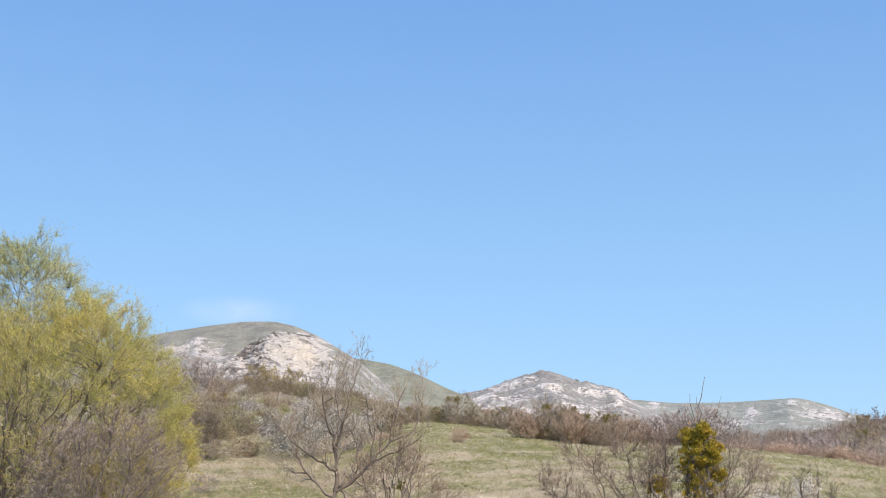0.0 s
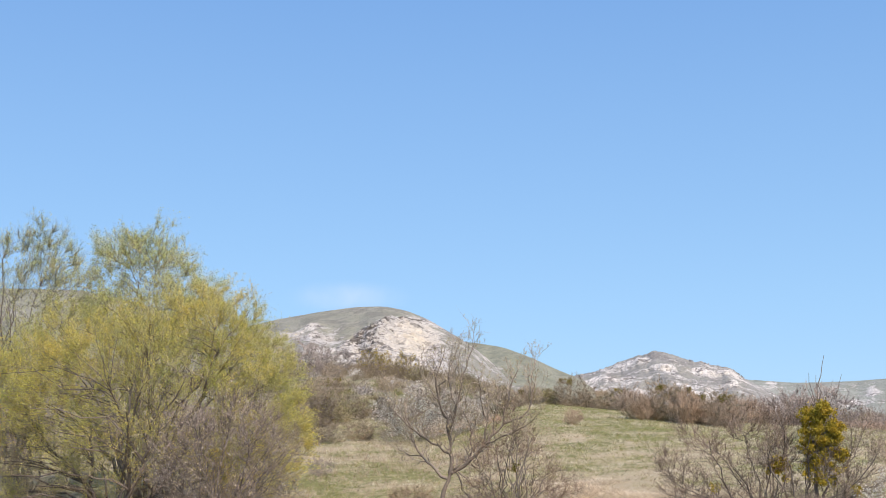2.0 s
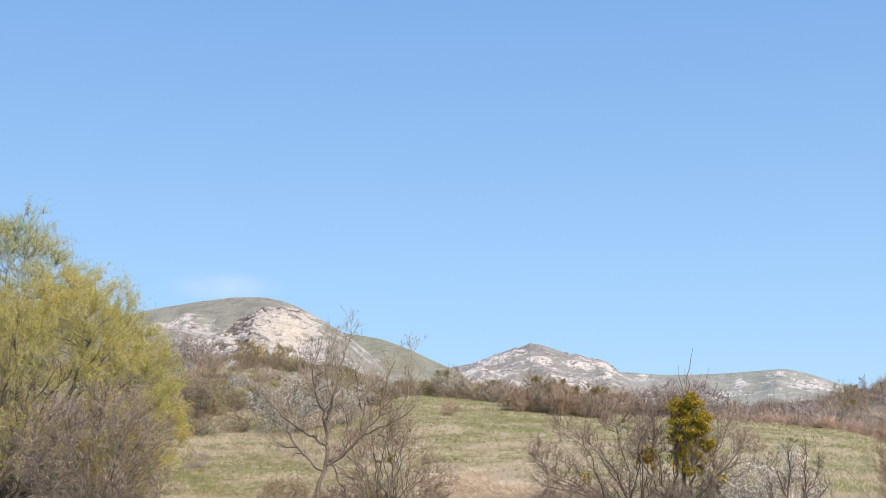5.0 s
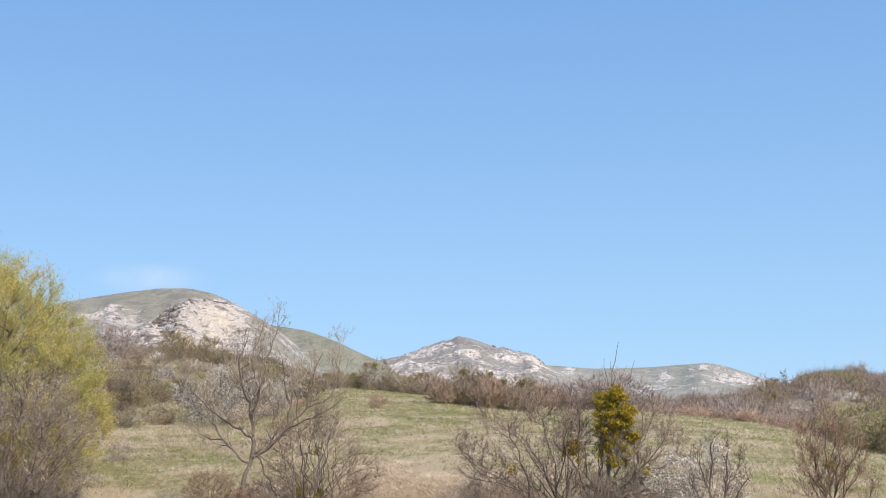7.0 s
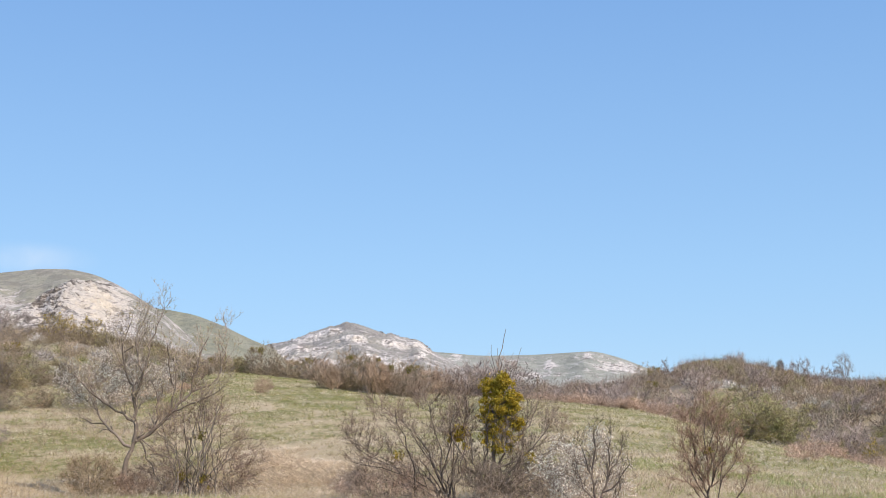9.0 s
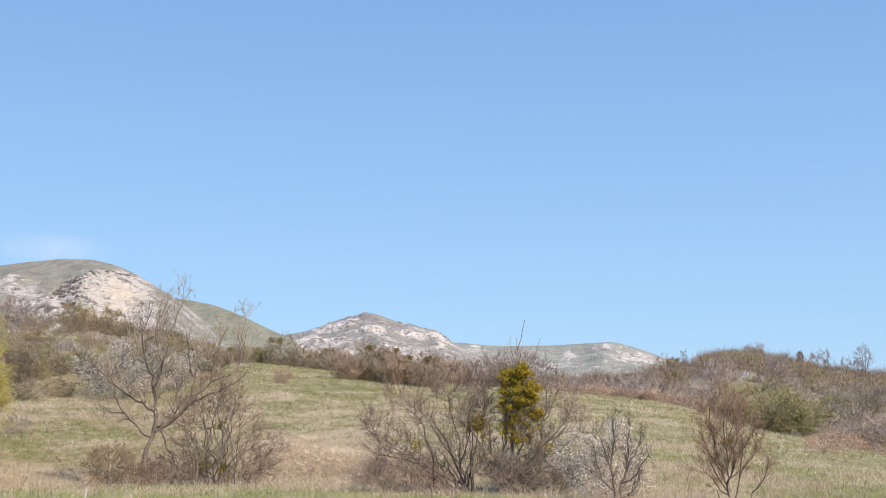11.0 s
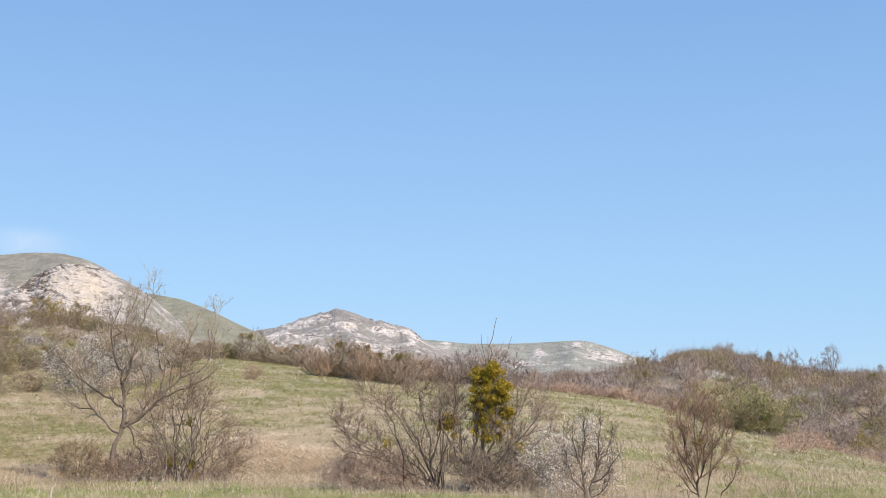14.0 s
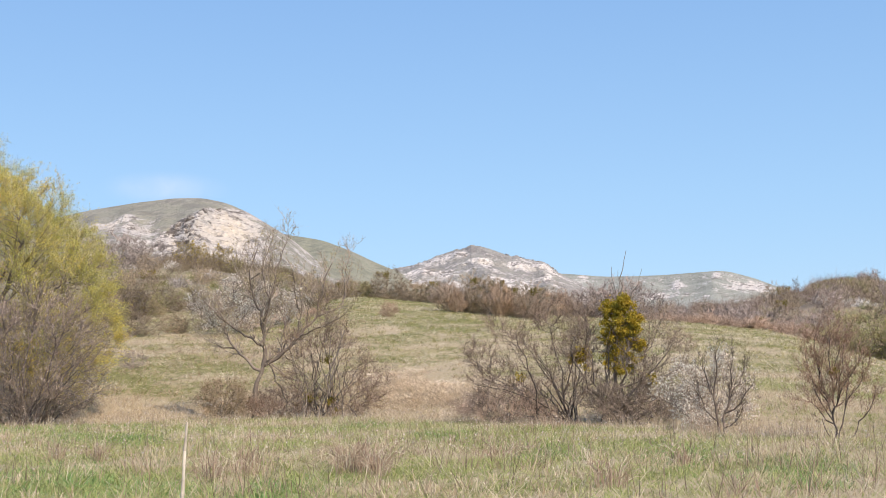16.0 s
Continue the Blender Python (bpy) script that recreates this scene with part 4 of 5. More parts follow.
def make_bare_tree():
    """The crooked, half-dead tree with a forked trunk and one long limb to the side."""
    limbs = [(-1, -0.1, 0.2, 0.0, 2.05, -0.21, 0.0, 0.12), (0, 1.0, 0.13, 0.1, 3.47, 0.08, 0.0, 0.099), (1, 1.0, -0.28, 0.2, 4.81, 0.08, 0.0, 0.065), (2, 1.0, -0.12, 0.3, 6.5, -0.18, 0.0, 0.043), (1, 1.0, 0.52, -0.2, 4.62, -0.03, -0.1, 0.06),
             (4, 1.0, 0.72, -0.4, 5.47, 0.13, 0.0, 0.038), (4, 0.95, 0.42, 0.1, 6.6, -0.39, 0.0, 0.036), (5, 1.0, 1.3, -0.5, 6.85, 0.0, -0.1, 0.031), (2, 1.0, -0.8, -0.1, 5.56, 0.0, -0.1, 0.033), (3, 0.3, 0.3, 0.6, 6.2, 0.26, 0.0, 0.031),
             (1, 0.5, -0.55, -0.4, 3.29, -0.03, -0.04, 0.055), (10, 1.0, -1.55, -0.6, 4.13, 0.0, -0.08, 0.04), (11, 0.6, -1.45, -0.1, 4.89, -0.26, 0.0, 0.033), (11, 1.0, -2.15, -0.5, 4.76, 0.0, -0.1, 0.031), (0, 0.9, -0.96, 0.3, 2.71, -0.08, -0.12, 0.065),
             (14, 1.0, -1.34, 0.2, 3.56, -0.13, -0.04, 0.044), (14, 1.0, -2.0, 0.5, 2.98, 0.0, -0.1, 0.032), (15, 1.0, -1.75, 0.4, 4.18, 0.07, 0.0, 0.032), (0, 1.0, 1.37, 0.3, 3.02, 0.03, -0.12, 0.085), (18, 1.0, 1.55, 0.1, 4.88, 0.18, 0.0, 0.043),
             (18, 1.0, 2.15, 0.5, 3.88, 0.0, -0.05, 0.062), (20, 1.0, 3.27, 0.7, 5.07, 0.29, -0.25, 0.048), (20, 1.0, 2.8, 0.2, 5.87, -0.13, -0.05, 0.044), (20, 0.6, 1.93, 0.8, 4.89, -0.05, 0.0, 0.032), (18, 1.0, 2.6, -0.3, 3.47, 0.0, 0.08, 0.038),
             (18, 0.45, 0.55, 0.6, 4.4, 0.39, 0.0, 0.036), (21, 0.6, 3.35, 0.4, 5.87, 0.07, 0.0, 0.031), (18, 0.15, 1.5, -0.3, 0.15, 0.0, 0.1, 0.036), (18, 0.2, 1.9, -0.2, 0.95, 0.0, 0.15, 0.033), (19, 0.5, 1.35, -0.2, 5.64, -0.07, 0.0, 0.031),
             (24, 1.0, 3.6, -0.4, 4.13, 0.07, -0.1, 0.031)]
    form = [(4, 0.2, 0.12, 4, 0.5, 42, 0.25), (3, 0.18, 0.14, 4, 0.6, 40, 0.2), (1, 0.1, 0.3, 0, 0, 0, 0)]
    ob = limbed_tree("bare_tree", limbs, form, CROWN_BARK, "bare crooked grey tree with a forked trunk and thin crown", 21, 0.0055, (TIP_BUD, 1.0, 0.027, 0.02, "bud_spray"), 1.25, 0.95, 3500)
    return settle(ob, 15.6, 47.5)


def make_mistletoe_tree():
    """A small tree whose upper stem is wrapped in mistletoe, with long bare limbs arching out low down."""
    limbs = [(-1, 0.0, 0.42, 0.0, 4.2, -0.1, 0.0, 0.075), (-1, 0.2, 0.62, 0.2, 3.5, 0.08, 0.0, 0.05), (-1, -0.15, 0.1, -0.2, 3.1, -0.1, 0.0, 0.045), (0, 0.95, 0.85, 0.05, 4.75, 0.05, 0.0, 0.012), (0, 0.95, 0.35, -0.05, 4.9, -0.05, 0.0, 0.014), (0, 0.9, 0.05, 0.05, 4.6, -0.05, 0.0, 0.012), (0, 0.9, 0.62, 0.0, 5.5, 0.0, 0.0, 0.022), (0, 0.85, 0.15, 0.1, 5.0, -0.06, 0.0, 0.016), (0, 0.8, 1.1, -0.1, 4.9, 0.1, 0.0, 0.016),
             (0, 0.3, 1.95, -0.4, 2.5, 0.25, -0.35, 0.035), (0, 0.2, 2.2, 0.3, 1.7, 0.2, 0.2, 0.035), (0, 0.12, 2.3, -0.2, 0.75, 0.1, 0.25, 0.03), (0, 0.15, -1.2, -0.4, 2.6, -0.3, -0.2, 0.035),
             (0, 0.4, 1.7, 0.5, 3.3, 0.3, -0.3, 0.03), (0, 0.05, 1.3, 0.4, 3.0, 0.3, -0.5, 0.04), (0, 0.05, -0.7, 0.3, 3.4, -0.2, -0.3, 0.035), (0, 0.1, 1.0, -0.7, 1.5, 0.1, -0.1, 0.03)]
    form = [(4, 0.13, 0.06, 5, 0.55, 42, 0.2), (3, 0.14, 0.08, 5, 0.6, 40, 0.15), (1, 0.1, 0.2, 0, 0, 0, 0)]
    ob = limbed_tree("mistletoe_tree", limbs, form, GREY_BARK, "small bare tree hung with thick yellow mistletoe clumps", 31, 0.0055, (OLIVE_BUD, 0.2, 0.03, 0.02, "bud_spray"), 1.2, 0.8, 6000, 2.0)
    add_mistletoe(ob, [(0.56, -0.15, 3.88, 0.28, 0.7, 2000), (0.20, -0.05, 3.72, 0.24, 0.8, 1300), (-0.02, 0, 3.36, 0.25, 1.2, 850), (0.70, -0.15, 3.28, 0.29, 0.9, 2100), (0.34, -0.1, 3.35, 0.24, 1.6, 1100), (0.80, -0.1, 2.92, 0.22, 0.9, 1100),
                       (0.40, -0.2, 2.85, 0.27, 0.9, 1700), (0.84, 0, 2.52, 0.24, 1.0, 1200), (-0.04, 0.1, 2.8, 0.24, 1.4, 600), (0.34, -0.1, 2.4, 0.25, 1.5, 750), (0.0, 0, 2.2, 0.22, 1.3, 380), (0.66, -0.1, 2.15, 0.19, 1.2, 550), (0.3, -0.2, 1.75, 0.22, 0.9, 600), (0.7, 0.1, 1.75, 0.15, 1.0, 150), (1.35, -0.2, 1.5, 0.14, 0.9, 160)], 5)
    scrub = bush("twig_tangle", [(0.35, 0, 1.7, 0.6, 0.5, 1.7), (0.4, 0, 0.9, 1.0, 0.8, 0.95)], LIMB_BARK, "", "", 33, 10, 70, 380, 2400, 0.35, 0.03, 0.0055, 0.2, 0.3, haze=5000)
    for piece in list(scrub.children):
        piece.name = "side_" + piece.name.split(".")[0]
        piece.parent = ob
    bpy.data.objects.remove(scrub)
    return settle(ob, -0.35, 40.0)


def make_russet_shrub():
    """A vase of a few crooked dark stems from one foot, with a long low limb out to the side."""
    limbs = [(-1, 0.0, -0.039, 0.0, 0.662, 0.045, 0.0, 0.0353), (0, 1.0, -0.155, 0.086, 1.104, 0.03, 0.0, 0.0246), (1, 1.0, -0.256, 0.129, 1.628, -0.06, 0.0, 0.0197), (2, 1.0, -0.202, 0.172, 2.116, -0.09, 0.0, 0.0187), (0, 0.8, -0.511, -0.172, 1.5, -0.09, -0.05, 0.0187),
             (1, 0.5, -0.589, 0.172, 2.098, -0.15, -0.08, 0.0187), (0, 0.7, -0.526, -0.086, 0.92, -0.03, -0.05, 0.0187), (-1, -0.051, -0.31, -0.172, 0.552, -0.03, 0.0, 0.0187), (0, 1.0, 0.155, -0.086, 1.15, 0.03, -0.06, 0.0221), (8, 1.0, 0.589, -0.172, 1.886, -0.06, -0.08, 0.0187),
             (0, 0.95, 0.0, 0.0, 1.38, 0.045, 0.0, 0.0238), (10, 1.0, 0.0, 0.086, 2.53, -0.075, 0.0, 0.0187), (-1, 0.102, 0.604, 0.172, 0.46, 0.09, -0.06, 0.0221), (12, 1.0, 1.053, 0.258, 1.242, 0.075, -0.16, 0.0187), (-1, 0.085, 0.31, -0.172, 1.012, -0.09, 0.0, 0.0205),
             (14, 1.0, 0.681, -0.258, 1.656, 0.0, -0.08, 0.0187), (10, 0.7, 0.232, 0.258, 2.484, 0.06, 0.0, 0.0187), (2, 0.8, -0.348, 0.258, 2.484, -0.06, 0.0, 0.0187), (14, 0.8, 0.348, 0.344, 2.116, 0.09, 0.0, 0.0187), (8, 0.6, 0.348, 0.258, 2.3, 0.03, 0.0, 0.0187)]
    form = [(4, 0.12, 0.10, 5, 0.6, 36, 0.35), (3, 0.13, 0.12, 4, 0.6, 36, 0.3), (1, 0.1, 0.25, 0, 0, 0, 0)]
    ob = limbed_tree("russet_shrub", limbs, form, RUST_BARK, "leafless brown shrub spreading like a vase", 57, 0.0042, (OLIVE_BUD, 0.2, 0.022, 0.02, "bud_spray"), 2.3, 0.46, 4500, 2.0, DARK_BARK)
    add_mistletoe(ob, [(0.02, -0.05, 1.65, 0.09, 1.0, 90)], 6, OLD_MISTLETOE)
    return settle(tagged(ob, category="shrub"), -10.1, 31.8)


def make_dark_shrub():
    """Two or three upright dark stems with few twigs."""
    limbs = [(-1, 0.0, -0.088, 0.0, 0.55, 0.02, 0.0, 0.0432), (-1, 0.08, 0.132, 0.1, 0.6, 0.0, 0.0, 0.0396), (0, 1.0, -0.114, 0.0, 1.27, -0.04, 0.0, 0.0342), (2, 1.0, -0.062, 0.05, 2.1, 0.04, 0.0, 0.0234), (1, 1.0, 0.326, 0.1, 1.28, 0.04, -0.03, 0.0324),
             (4, 1.0, 0.378, 0.1, 1.95, -0.05, 0.0, 0.0234), (1, 0.95, 0.827, -0.1, 1.3, 0.06, -0.1, 0.0252), (0, 0.8, -0.502, 0.1, 1.1, -0.08, -0.05, 0.0234), (2, 0.6, -0.396, 0.2, 1.75, -0.06, 0.0, 0.0225), (4, 0.7, 0.66, 0.3, 1.7, 0.05, -0.05, 0.0225),
             (1, 0.5, 0.528, -0.3, 0.65, 0.03, -0.04, 0.0225)]
    form = [(4, 0.14, 0.10, 4, 0.55, 42, 0.25), (3, 0.14, 0.12, 3, 0.6, 40, 0.2), (1, 0.1, 0.25, 0, 0, 0, 0)]
    ob = limbed_tree("dark_shrub", limbs, form, DARK_BARK, "small leafless shrub with crooked dark stems", 56, 0.005, (OLIVE_BUD, 0.1, 0.022, 0.02, "bud_spray"), 1.3, 0.42, 700, 2.0, DARK_BARK)
    return settle(tagged(ob, category="shrub"), -5.25, 33.0)


def make_stake():
    root = tagged(new("wooden_stake"), "thin pale weathered wooden stake leaning in the grass", "stake")
    rnd = random.Random(2)
    p, segs = (0.0, 0.0, -0.15), []
    for k in range(9):
        q = (0.007 * (k + 1) + rnd.uniform(-0.006, 0.006), rnd.uniform(-0.004, 0.004), -0.15 + 0.145 * (k + 1))
        segs.append((*p, *q, 0.022 - 0.001 * k + 0.003 * (k % 3 == 1), 0.022 - 0.001 * (k + 1) + 0.003 * (k % 3 == 0)))
        p = q
    v, f = tubes(segs, 7)
    part("shaft", mesh_of("shaft", v, f, PALE_WOOD, True), root)
    for row in ((0.03, 0, 0.55, 0.09, 0.01, 0.66, 0.007, 0), (0.045, 0, 0.85, 0.0, 0.01, 0.93, 0.006, 0)):
        v, f = spikes([row])
        part("stub", mesh_of("stub", v, f, PALE_WOOD), root)
    return settle(root, 18.45, 13.0)


make_willow()
make_tall_tree(34.1, 60, [(0.1, 0, 9.9, 2.4, 2.0, 2.4), (0.2, 0, 8.2, 2.9, 2.4, 3.1), (-2.0, 0, 6.4, 2.4, 2.0, 2.6)], 46, "tall thin willow with sparse fresh green leaves", 1.4, 0.034, 8600)
make_tall_tree(29.4, 59, [(0.0, 0, 9.8, 2.7, 2.2, 2.3), (0.7, 0, 8.3, 3.4, 2.6, 2.8)], 42, "tall willow with pale green opening leaves", 2.4, 0.036, 11000)
make_thicket("thorn_thicket", 25.45, 45.5, 4.9, 2.8, 51, THORN_BARK, "dense leafless grey-brown thorn thicket in front of a willow", 40, 260, 1900, 10500, 0.40, 0.035, 0.0055, rise=0.4, crook=0.035, stem_inner=0.75, leaf=(BUD_GLINT, 0.12, 0.034, 0.03, "bud_spray"), haze=24000, flat=True)
make_bare_tree()
stand = settle(bush("bare_shrub", [(-0.7, 0, 1.9, 1.2, 1.2, 1.85), (0.1, 0, 2.3, 1.1, 1.2, 1.9), (0.9, 0, 1.25, 1.5, 1.3, 1.45)], VASE_BARK, "nearly leafless grey-brown shrub with many upright stems", "shrub", 52, 34, 170, 900, 3600, 0.42, 0.036, 0.0055, 0.55, 0.35,
            crook=0.035, stem_inner=0.8, rag=0.2, trunk_wood=GREY_BARK, leaf=(TIP_BUD, 0.12, 0.034, 0.02, "bud_spray"), haze=8000), 12.5, 47.0)
add_mistletoe(stand, [(-0.55, -0.5, 0.85, 0.2, 0.8, 260), (0.3, -0.6, 0.75, 0.16, 0.8, 160), (0.1, -0.3, 2.2, 0.15, 1.0, 120), (0.45, -0.5, 0.25, 0.16, 0.8, 160)], 9, OLD_MISTLETOE)
make_thicket("low_shrub", 17.1, 46.8, 1.6, 1.0, 53, BROWN_BARK, "low rounded shrub with olive buds", 14, 90, 500, 2400, 0.24, 0.02, 0.0055, leaf=(OLIVE_BUD, 0.35, 0.03, 0.03, "bud_spray"), haze=6000)
make_thicket("scrub", 15.3, 46.9, 0.9, 0.8, 62, VASE_BARK, "low tangled leafless scrub", 10, 50, 250, 1000, 0.25, 0.012, 0.005, haze=2500)
make_thicket("scrub", 14.4, 48.6, 1.3, 1.5, 60, VASE_BARK, "low tangled leafless scrub", 14, 80, 450, 2000, 0.3, 0.015, 0.0055, haze=5000)
spread = settle(bush("spreading_shrub", [(-1.2, 0, 1.9, 1.9, 1.6, 1.75), (-0.2, 0, 2.3, 1.3, 1.3, 1.8), (-2.3, 0, 1.75, 1.0, 1.1, 1.6)], VASE_BARK, "wide leafless reddish-brown shrub with arching stems", "shrub", 54, 30, 210, 1100, 4200, 0.42, 0.032, 0.0055, 0.32, 0.6,
                     crook=0.04, stem_inner=0.85, rag=0.18, trunk_wood=TRUNK_BARK, haze=7000), 1.5, 40.5)
add_mistletoe(spread, [(0.35, -0.2, 2.2, 0.26, 1.0, 1900), (-1.5, -0.4, 1.55, 0.16, 1.0, 110)], 8)
make_thicket("scrub", 4.4, 41.0, 1.15, 1.7, 58, PINK_BARK, "low tangled leafless scrub", 14, 80, 500, 2400, 0.3, 0.015, 0.0055, haze=6000)
make_thicket("scrub", -1.7, 39.6, 1.4, 1.8, 59, GREY_BARK, "low tangled leafless scrub", 14, 80, 500, 2400, 0.3, 0.015, 0.0055, haze=6000)
make_mistletoe_tree()
make_thicket("blossoming_shrub", -4.75, 35.8, 2.0, 1.2, 55, ASH_BARK, "small blackthorn shrub in sparse white blossom", 16, 80, 400, 1800, 0.28, 0.014, 0.0045, rise=0.6, rag=0.22, leaf=(BLOSSOM, 1.1, 0.038, 0.03, "blossom"), haze=3500)
make_dark_shrub()
make_russet_shrub()
make_stake()


# ---- shrubs on and beyond the rise, copied from a few kinds ----
def proto(name, tall, half, seed, wood, label, leaf=None, stems=9, balls=0, shoot=0.42, twigs=1250, limbs=26, boughs=190, rise=0.4, haze=1650):
    ob = make_thicket(name, 0, 100, tall, half, seed, wood, label, stems, limbs, boughs, twigs, shoot, 0.03, 0.0125, leaf, sides=3, haze=haze, fine=0.0115, rag=0.16, crook=0.035, rise=rise, stem_inner=0.75, flat=True, trunk_wood=wood)
    if balls:
        rng = random.Random(seed)
        add_mistletoe(ob, [(rng.uniform(-0.5, 0.5) * half, -0.3, rng.uniform(0.6, 0.85) * tall, 0.25, 1.0, 300) for _ in range(balls)], seed, OLD_MISTLETOE)
    return ob


KINDS = {
    "brown": proto("brown_shrub", 3.0, 1.9, 61, BROWN_BARK, "leafless brown shrub on the grassy rise", (OLIVE_BUD, 0.12, 0.06, 0.05, "bud_spray")),
    "mauve": proto("mauve_shrub", 3.0, 2.0, 62, MAUVE_BARK, "leafless mauve-grey shrub on the hillside"),
    "russet": proto("russet_bush", 2.7, 1.6, 63, RED_BARK, "russet-stemmed upright bush on the rise", None, 18, rise=1.2, shoot=0.5, haze=3200),
    "ball": proto("mistletoe_bush", 3.0, 1.9, 64, BROWN_BARK, "leafless bush with small mistletoe balls", (OLIVE_BUD, 0.12, 0.06, 0.05, "bud_spray"), balls=3),
    "olive": proto("olive_bush", 3.0, 1.8, 65, BROWN_BARK, "dense olive-green bush among bare shrubs", (SHRUB_LEAF, 0.6, 0.08, 0.06, "foliage")),
    "green": proto("green_bush", 3.0, 2.5, 66, BROWN_BARK, "broad fresh-green leafing bush on the rise", (GREEN_LEAF, 1.4, 0.055, 0.06, "foliage"), twigs=2600, haze=3200),
    "white": proto("blossom_tree", 3.6, 2.7, 67, GREY_BARK, "wide thorn tree in pale white blossom", (BLOSSOM, 1.5, 0.058, 0.06, "blossom"), twigs=2200, haze=2600),
    "yellow": proto("yellow_bush", 2.4, 1.2, 68, BROWN_BARK, "small bush yellowed by mistletoe", (MISTLETOE, 0.5, 0.08, 0.05, "foliage"), twigs=900, haze=900),
    "low": proto("low_scrub", 1.2, 1.5, 69, PINK_BARK, "low pinkish-brown scrub in the grass", None, 14, shoot=0.25, twigs=1000, limbs=26, boughs=150, haze=1200),
}
KINDS["dark"] = proto("dark_bush", 3.2, 1.0, 70, TRUNK_BARK, "narrow dark olive bush on the hillside", (OLIVE_BUD, 0.4, 0.09, 0.06, "foliage"), twigs=900, haze=1000)
KINDS["dun"] = proto("dun_shrub", 3.0, 1.9, 73, DUN_BARK, "dense dark brown leafless shrub on the slope", (OLIVE_BUD, 0.2, 0.06, 0.05, "bud_spray"))
KINDS["thorn"] = proto("blossoming_thorn", 2.0, 1.6, 72, GREY_BARK, "low rounded thorn bush thick with white blossom", (BLOSSOM, 1.4, 0.075, 0.07, "blossom"), twigs=1000, haze=1300)
used = set()


def shrub(kind, bearing, dist, size=1.0, high=1.0, group=""):
    x, y = spot(bearing, dist)
    m = pose(x, y, height(x, y) - 0.05, 0, 0, (bearing * 131 + dist * 17) % 360) @ Matrix.Diagonal((size, size, size * high, 1))
    if kind in used:
        ob = copy_thing(KINDS[kind], m)
    else:
        used.add(kind)
        ob = KINDS[kind]
        ob.matrix_basis = m
    return tagged(ob, group=group)


def line(kinds, start, end, d0, d1, count, size, group, seed, scatter=1.5):
    rnd = random.Random(seed)
    for k in range(count):
        f = (k + rnd.uniform(0.2, 0.8)) / count
        shrub(rnd.choice(kinds), start + (end - start) * f, d0 + (d1 - d0) * f + rnd.uniform(-scatter, scatter), size * rnd.uniform(0.75, 1.15), rnd.uniform(0.85, 1.15), group)


# the hedge on the crest
line(["russet", "russet", "russet", "ball", "russet"], 7.2, 2.6, 97, 95, 15, 0.86, "hedge on the crest", 1, 1.0)
line(["brown", "olive", "ball", "brown"], 13.4, 6.8, 117, 112, 16, 0.88, "hedge on the crest", 2)
shrub("olive", 11.2, 115, 0.9, 0.85)
line(["brown", "mauve", "russet"], 3.2, -1.5, 110, 108, 10, 1.05, "bushes behind the crest", 3)
line(["low"], -2.5, -9.8, 103, 94, 15, 0.95, "scrub along the crest", 4)
line(["mauve", "brown"], -1.5, -9.6, 128, 122, 14, 1.25, "bushes behind the crest", 5, 4)
shrub("olive", -8.9, 103, 0.85, 1.1)
shrub("ball", -7.0, 112, 0.9)
# the shoulder's right-hand edge
shrub("green", -11.5, 87, 1.1, 1.0)
shrub("green", -12.8, 85, 1.0, 0.9)
shrub("green", -12.2, 84, 0.85, 0.85)
line(["low", "low", "mauve"], -10.2, -12.2, 92, 86, 4, 0.7, "scrub along the field edge", 6)
line(["low", "low", "low", "mauve"], -13.8, -21, 82, 66, 12, 0.9, "scrub along the field edge", 7)
line(["brown", "mauve", "olive"], -14.5, -22, 98, 84, 12, 0.95, "bushes below the field", 8, 3)
shrub("yellow", -17.2, 80, 0.78)
shrub("low", -14.2, 62, 0.9)
shrub("brown", -3.5, 60, 0.5, 1.1)
shrub("russet", 9.8, 86, 0.5, 0.95)
shrub("mauve", 21.2, 62, 0.3)
# the slope on the left
line(["dun", "dark", "brown", "low"], 24.5, 18.6, 81, 84, 8, 0.8, "bushes on the slope", 9)
line(["low", "low", "brown"], 18.4, 12.6, 90, 96, 6, 0.8, "bushes on the slope", 14)
line(["dark", "dun", "olive", "dun"], 24.5, 13.5, 97, 118, 14, 1.0, "dark bushes on the slope", 16, 5)
shrub("white", 17.1, 85, 1.0, 1.0)
shrub("white", 15.1, 88, 0.85, 0.95)
shrub("white", 13.9, 103, 0.6, 0.9)
shrub("white", 37.0, 90, 0.95, 1.0)
line(["dun", "dark", "olive", "ball", "dun"], 26, 20.3, 99, 103, 7, 0.95, "bushes on the slope", 10, 4)
line(["dun", "dark", "ball"], 18.6, 12.5, 104, 112, 7, 0.95, "bushes on the slope", 15, 4)
line(["mauve", "brown", "mauve"], 42, 26, 88, 86, 10, 0.9, "bushes on the slope", 12, 3)


def uphill(kind, bearing, up, size, high=1.0, group=""):
    """A shrub where the slope beyond the crest is first seen at the given elevation."""
    start = float(soft_table(CREST_FAR, bearing)) + 6
    for k in range(120):
        dist = start + k * 1.6
        x, y = spot(bearing, dist)
        if height(x, y) - EYE >= dist * math.tan(radians(up)) or dist > 268:
            break
    return shrub(kind, bearing, dist, size, high, group)


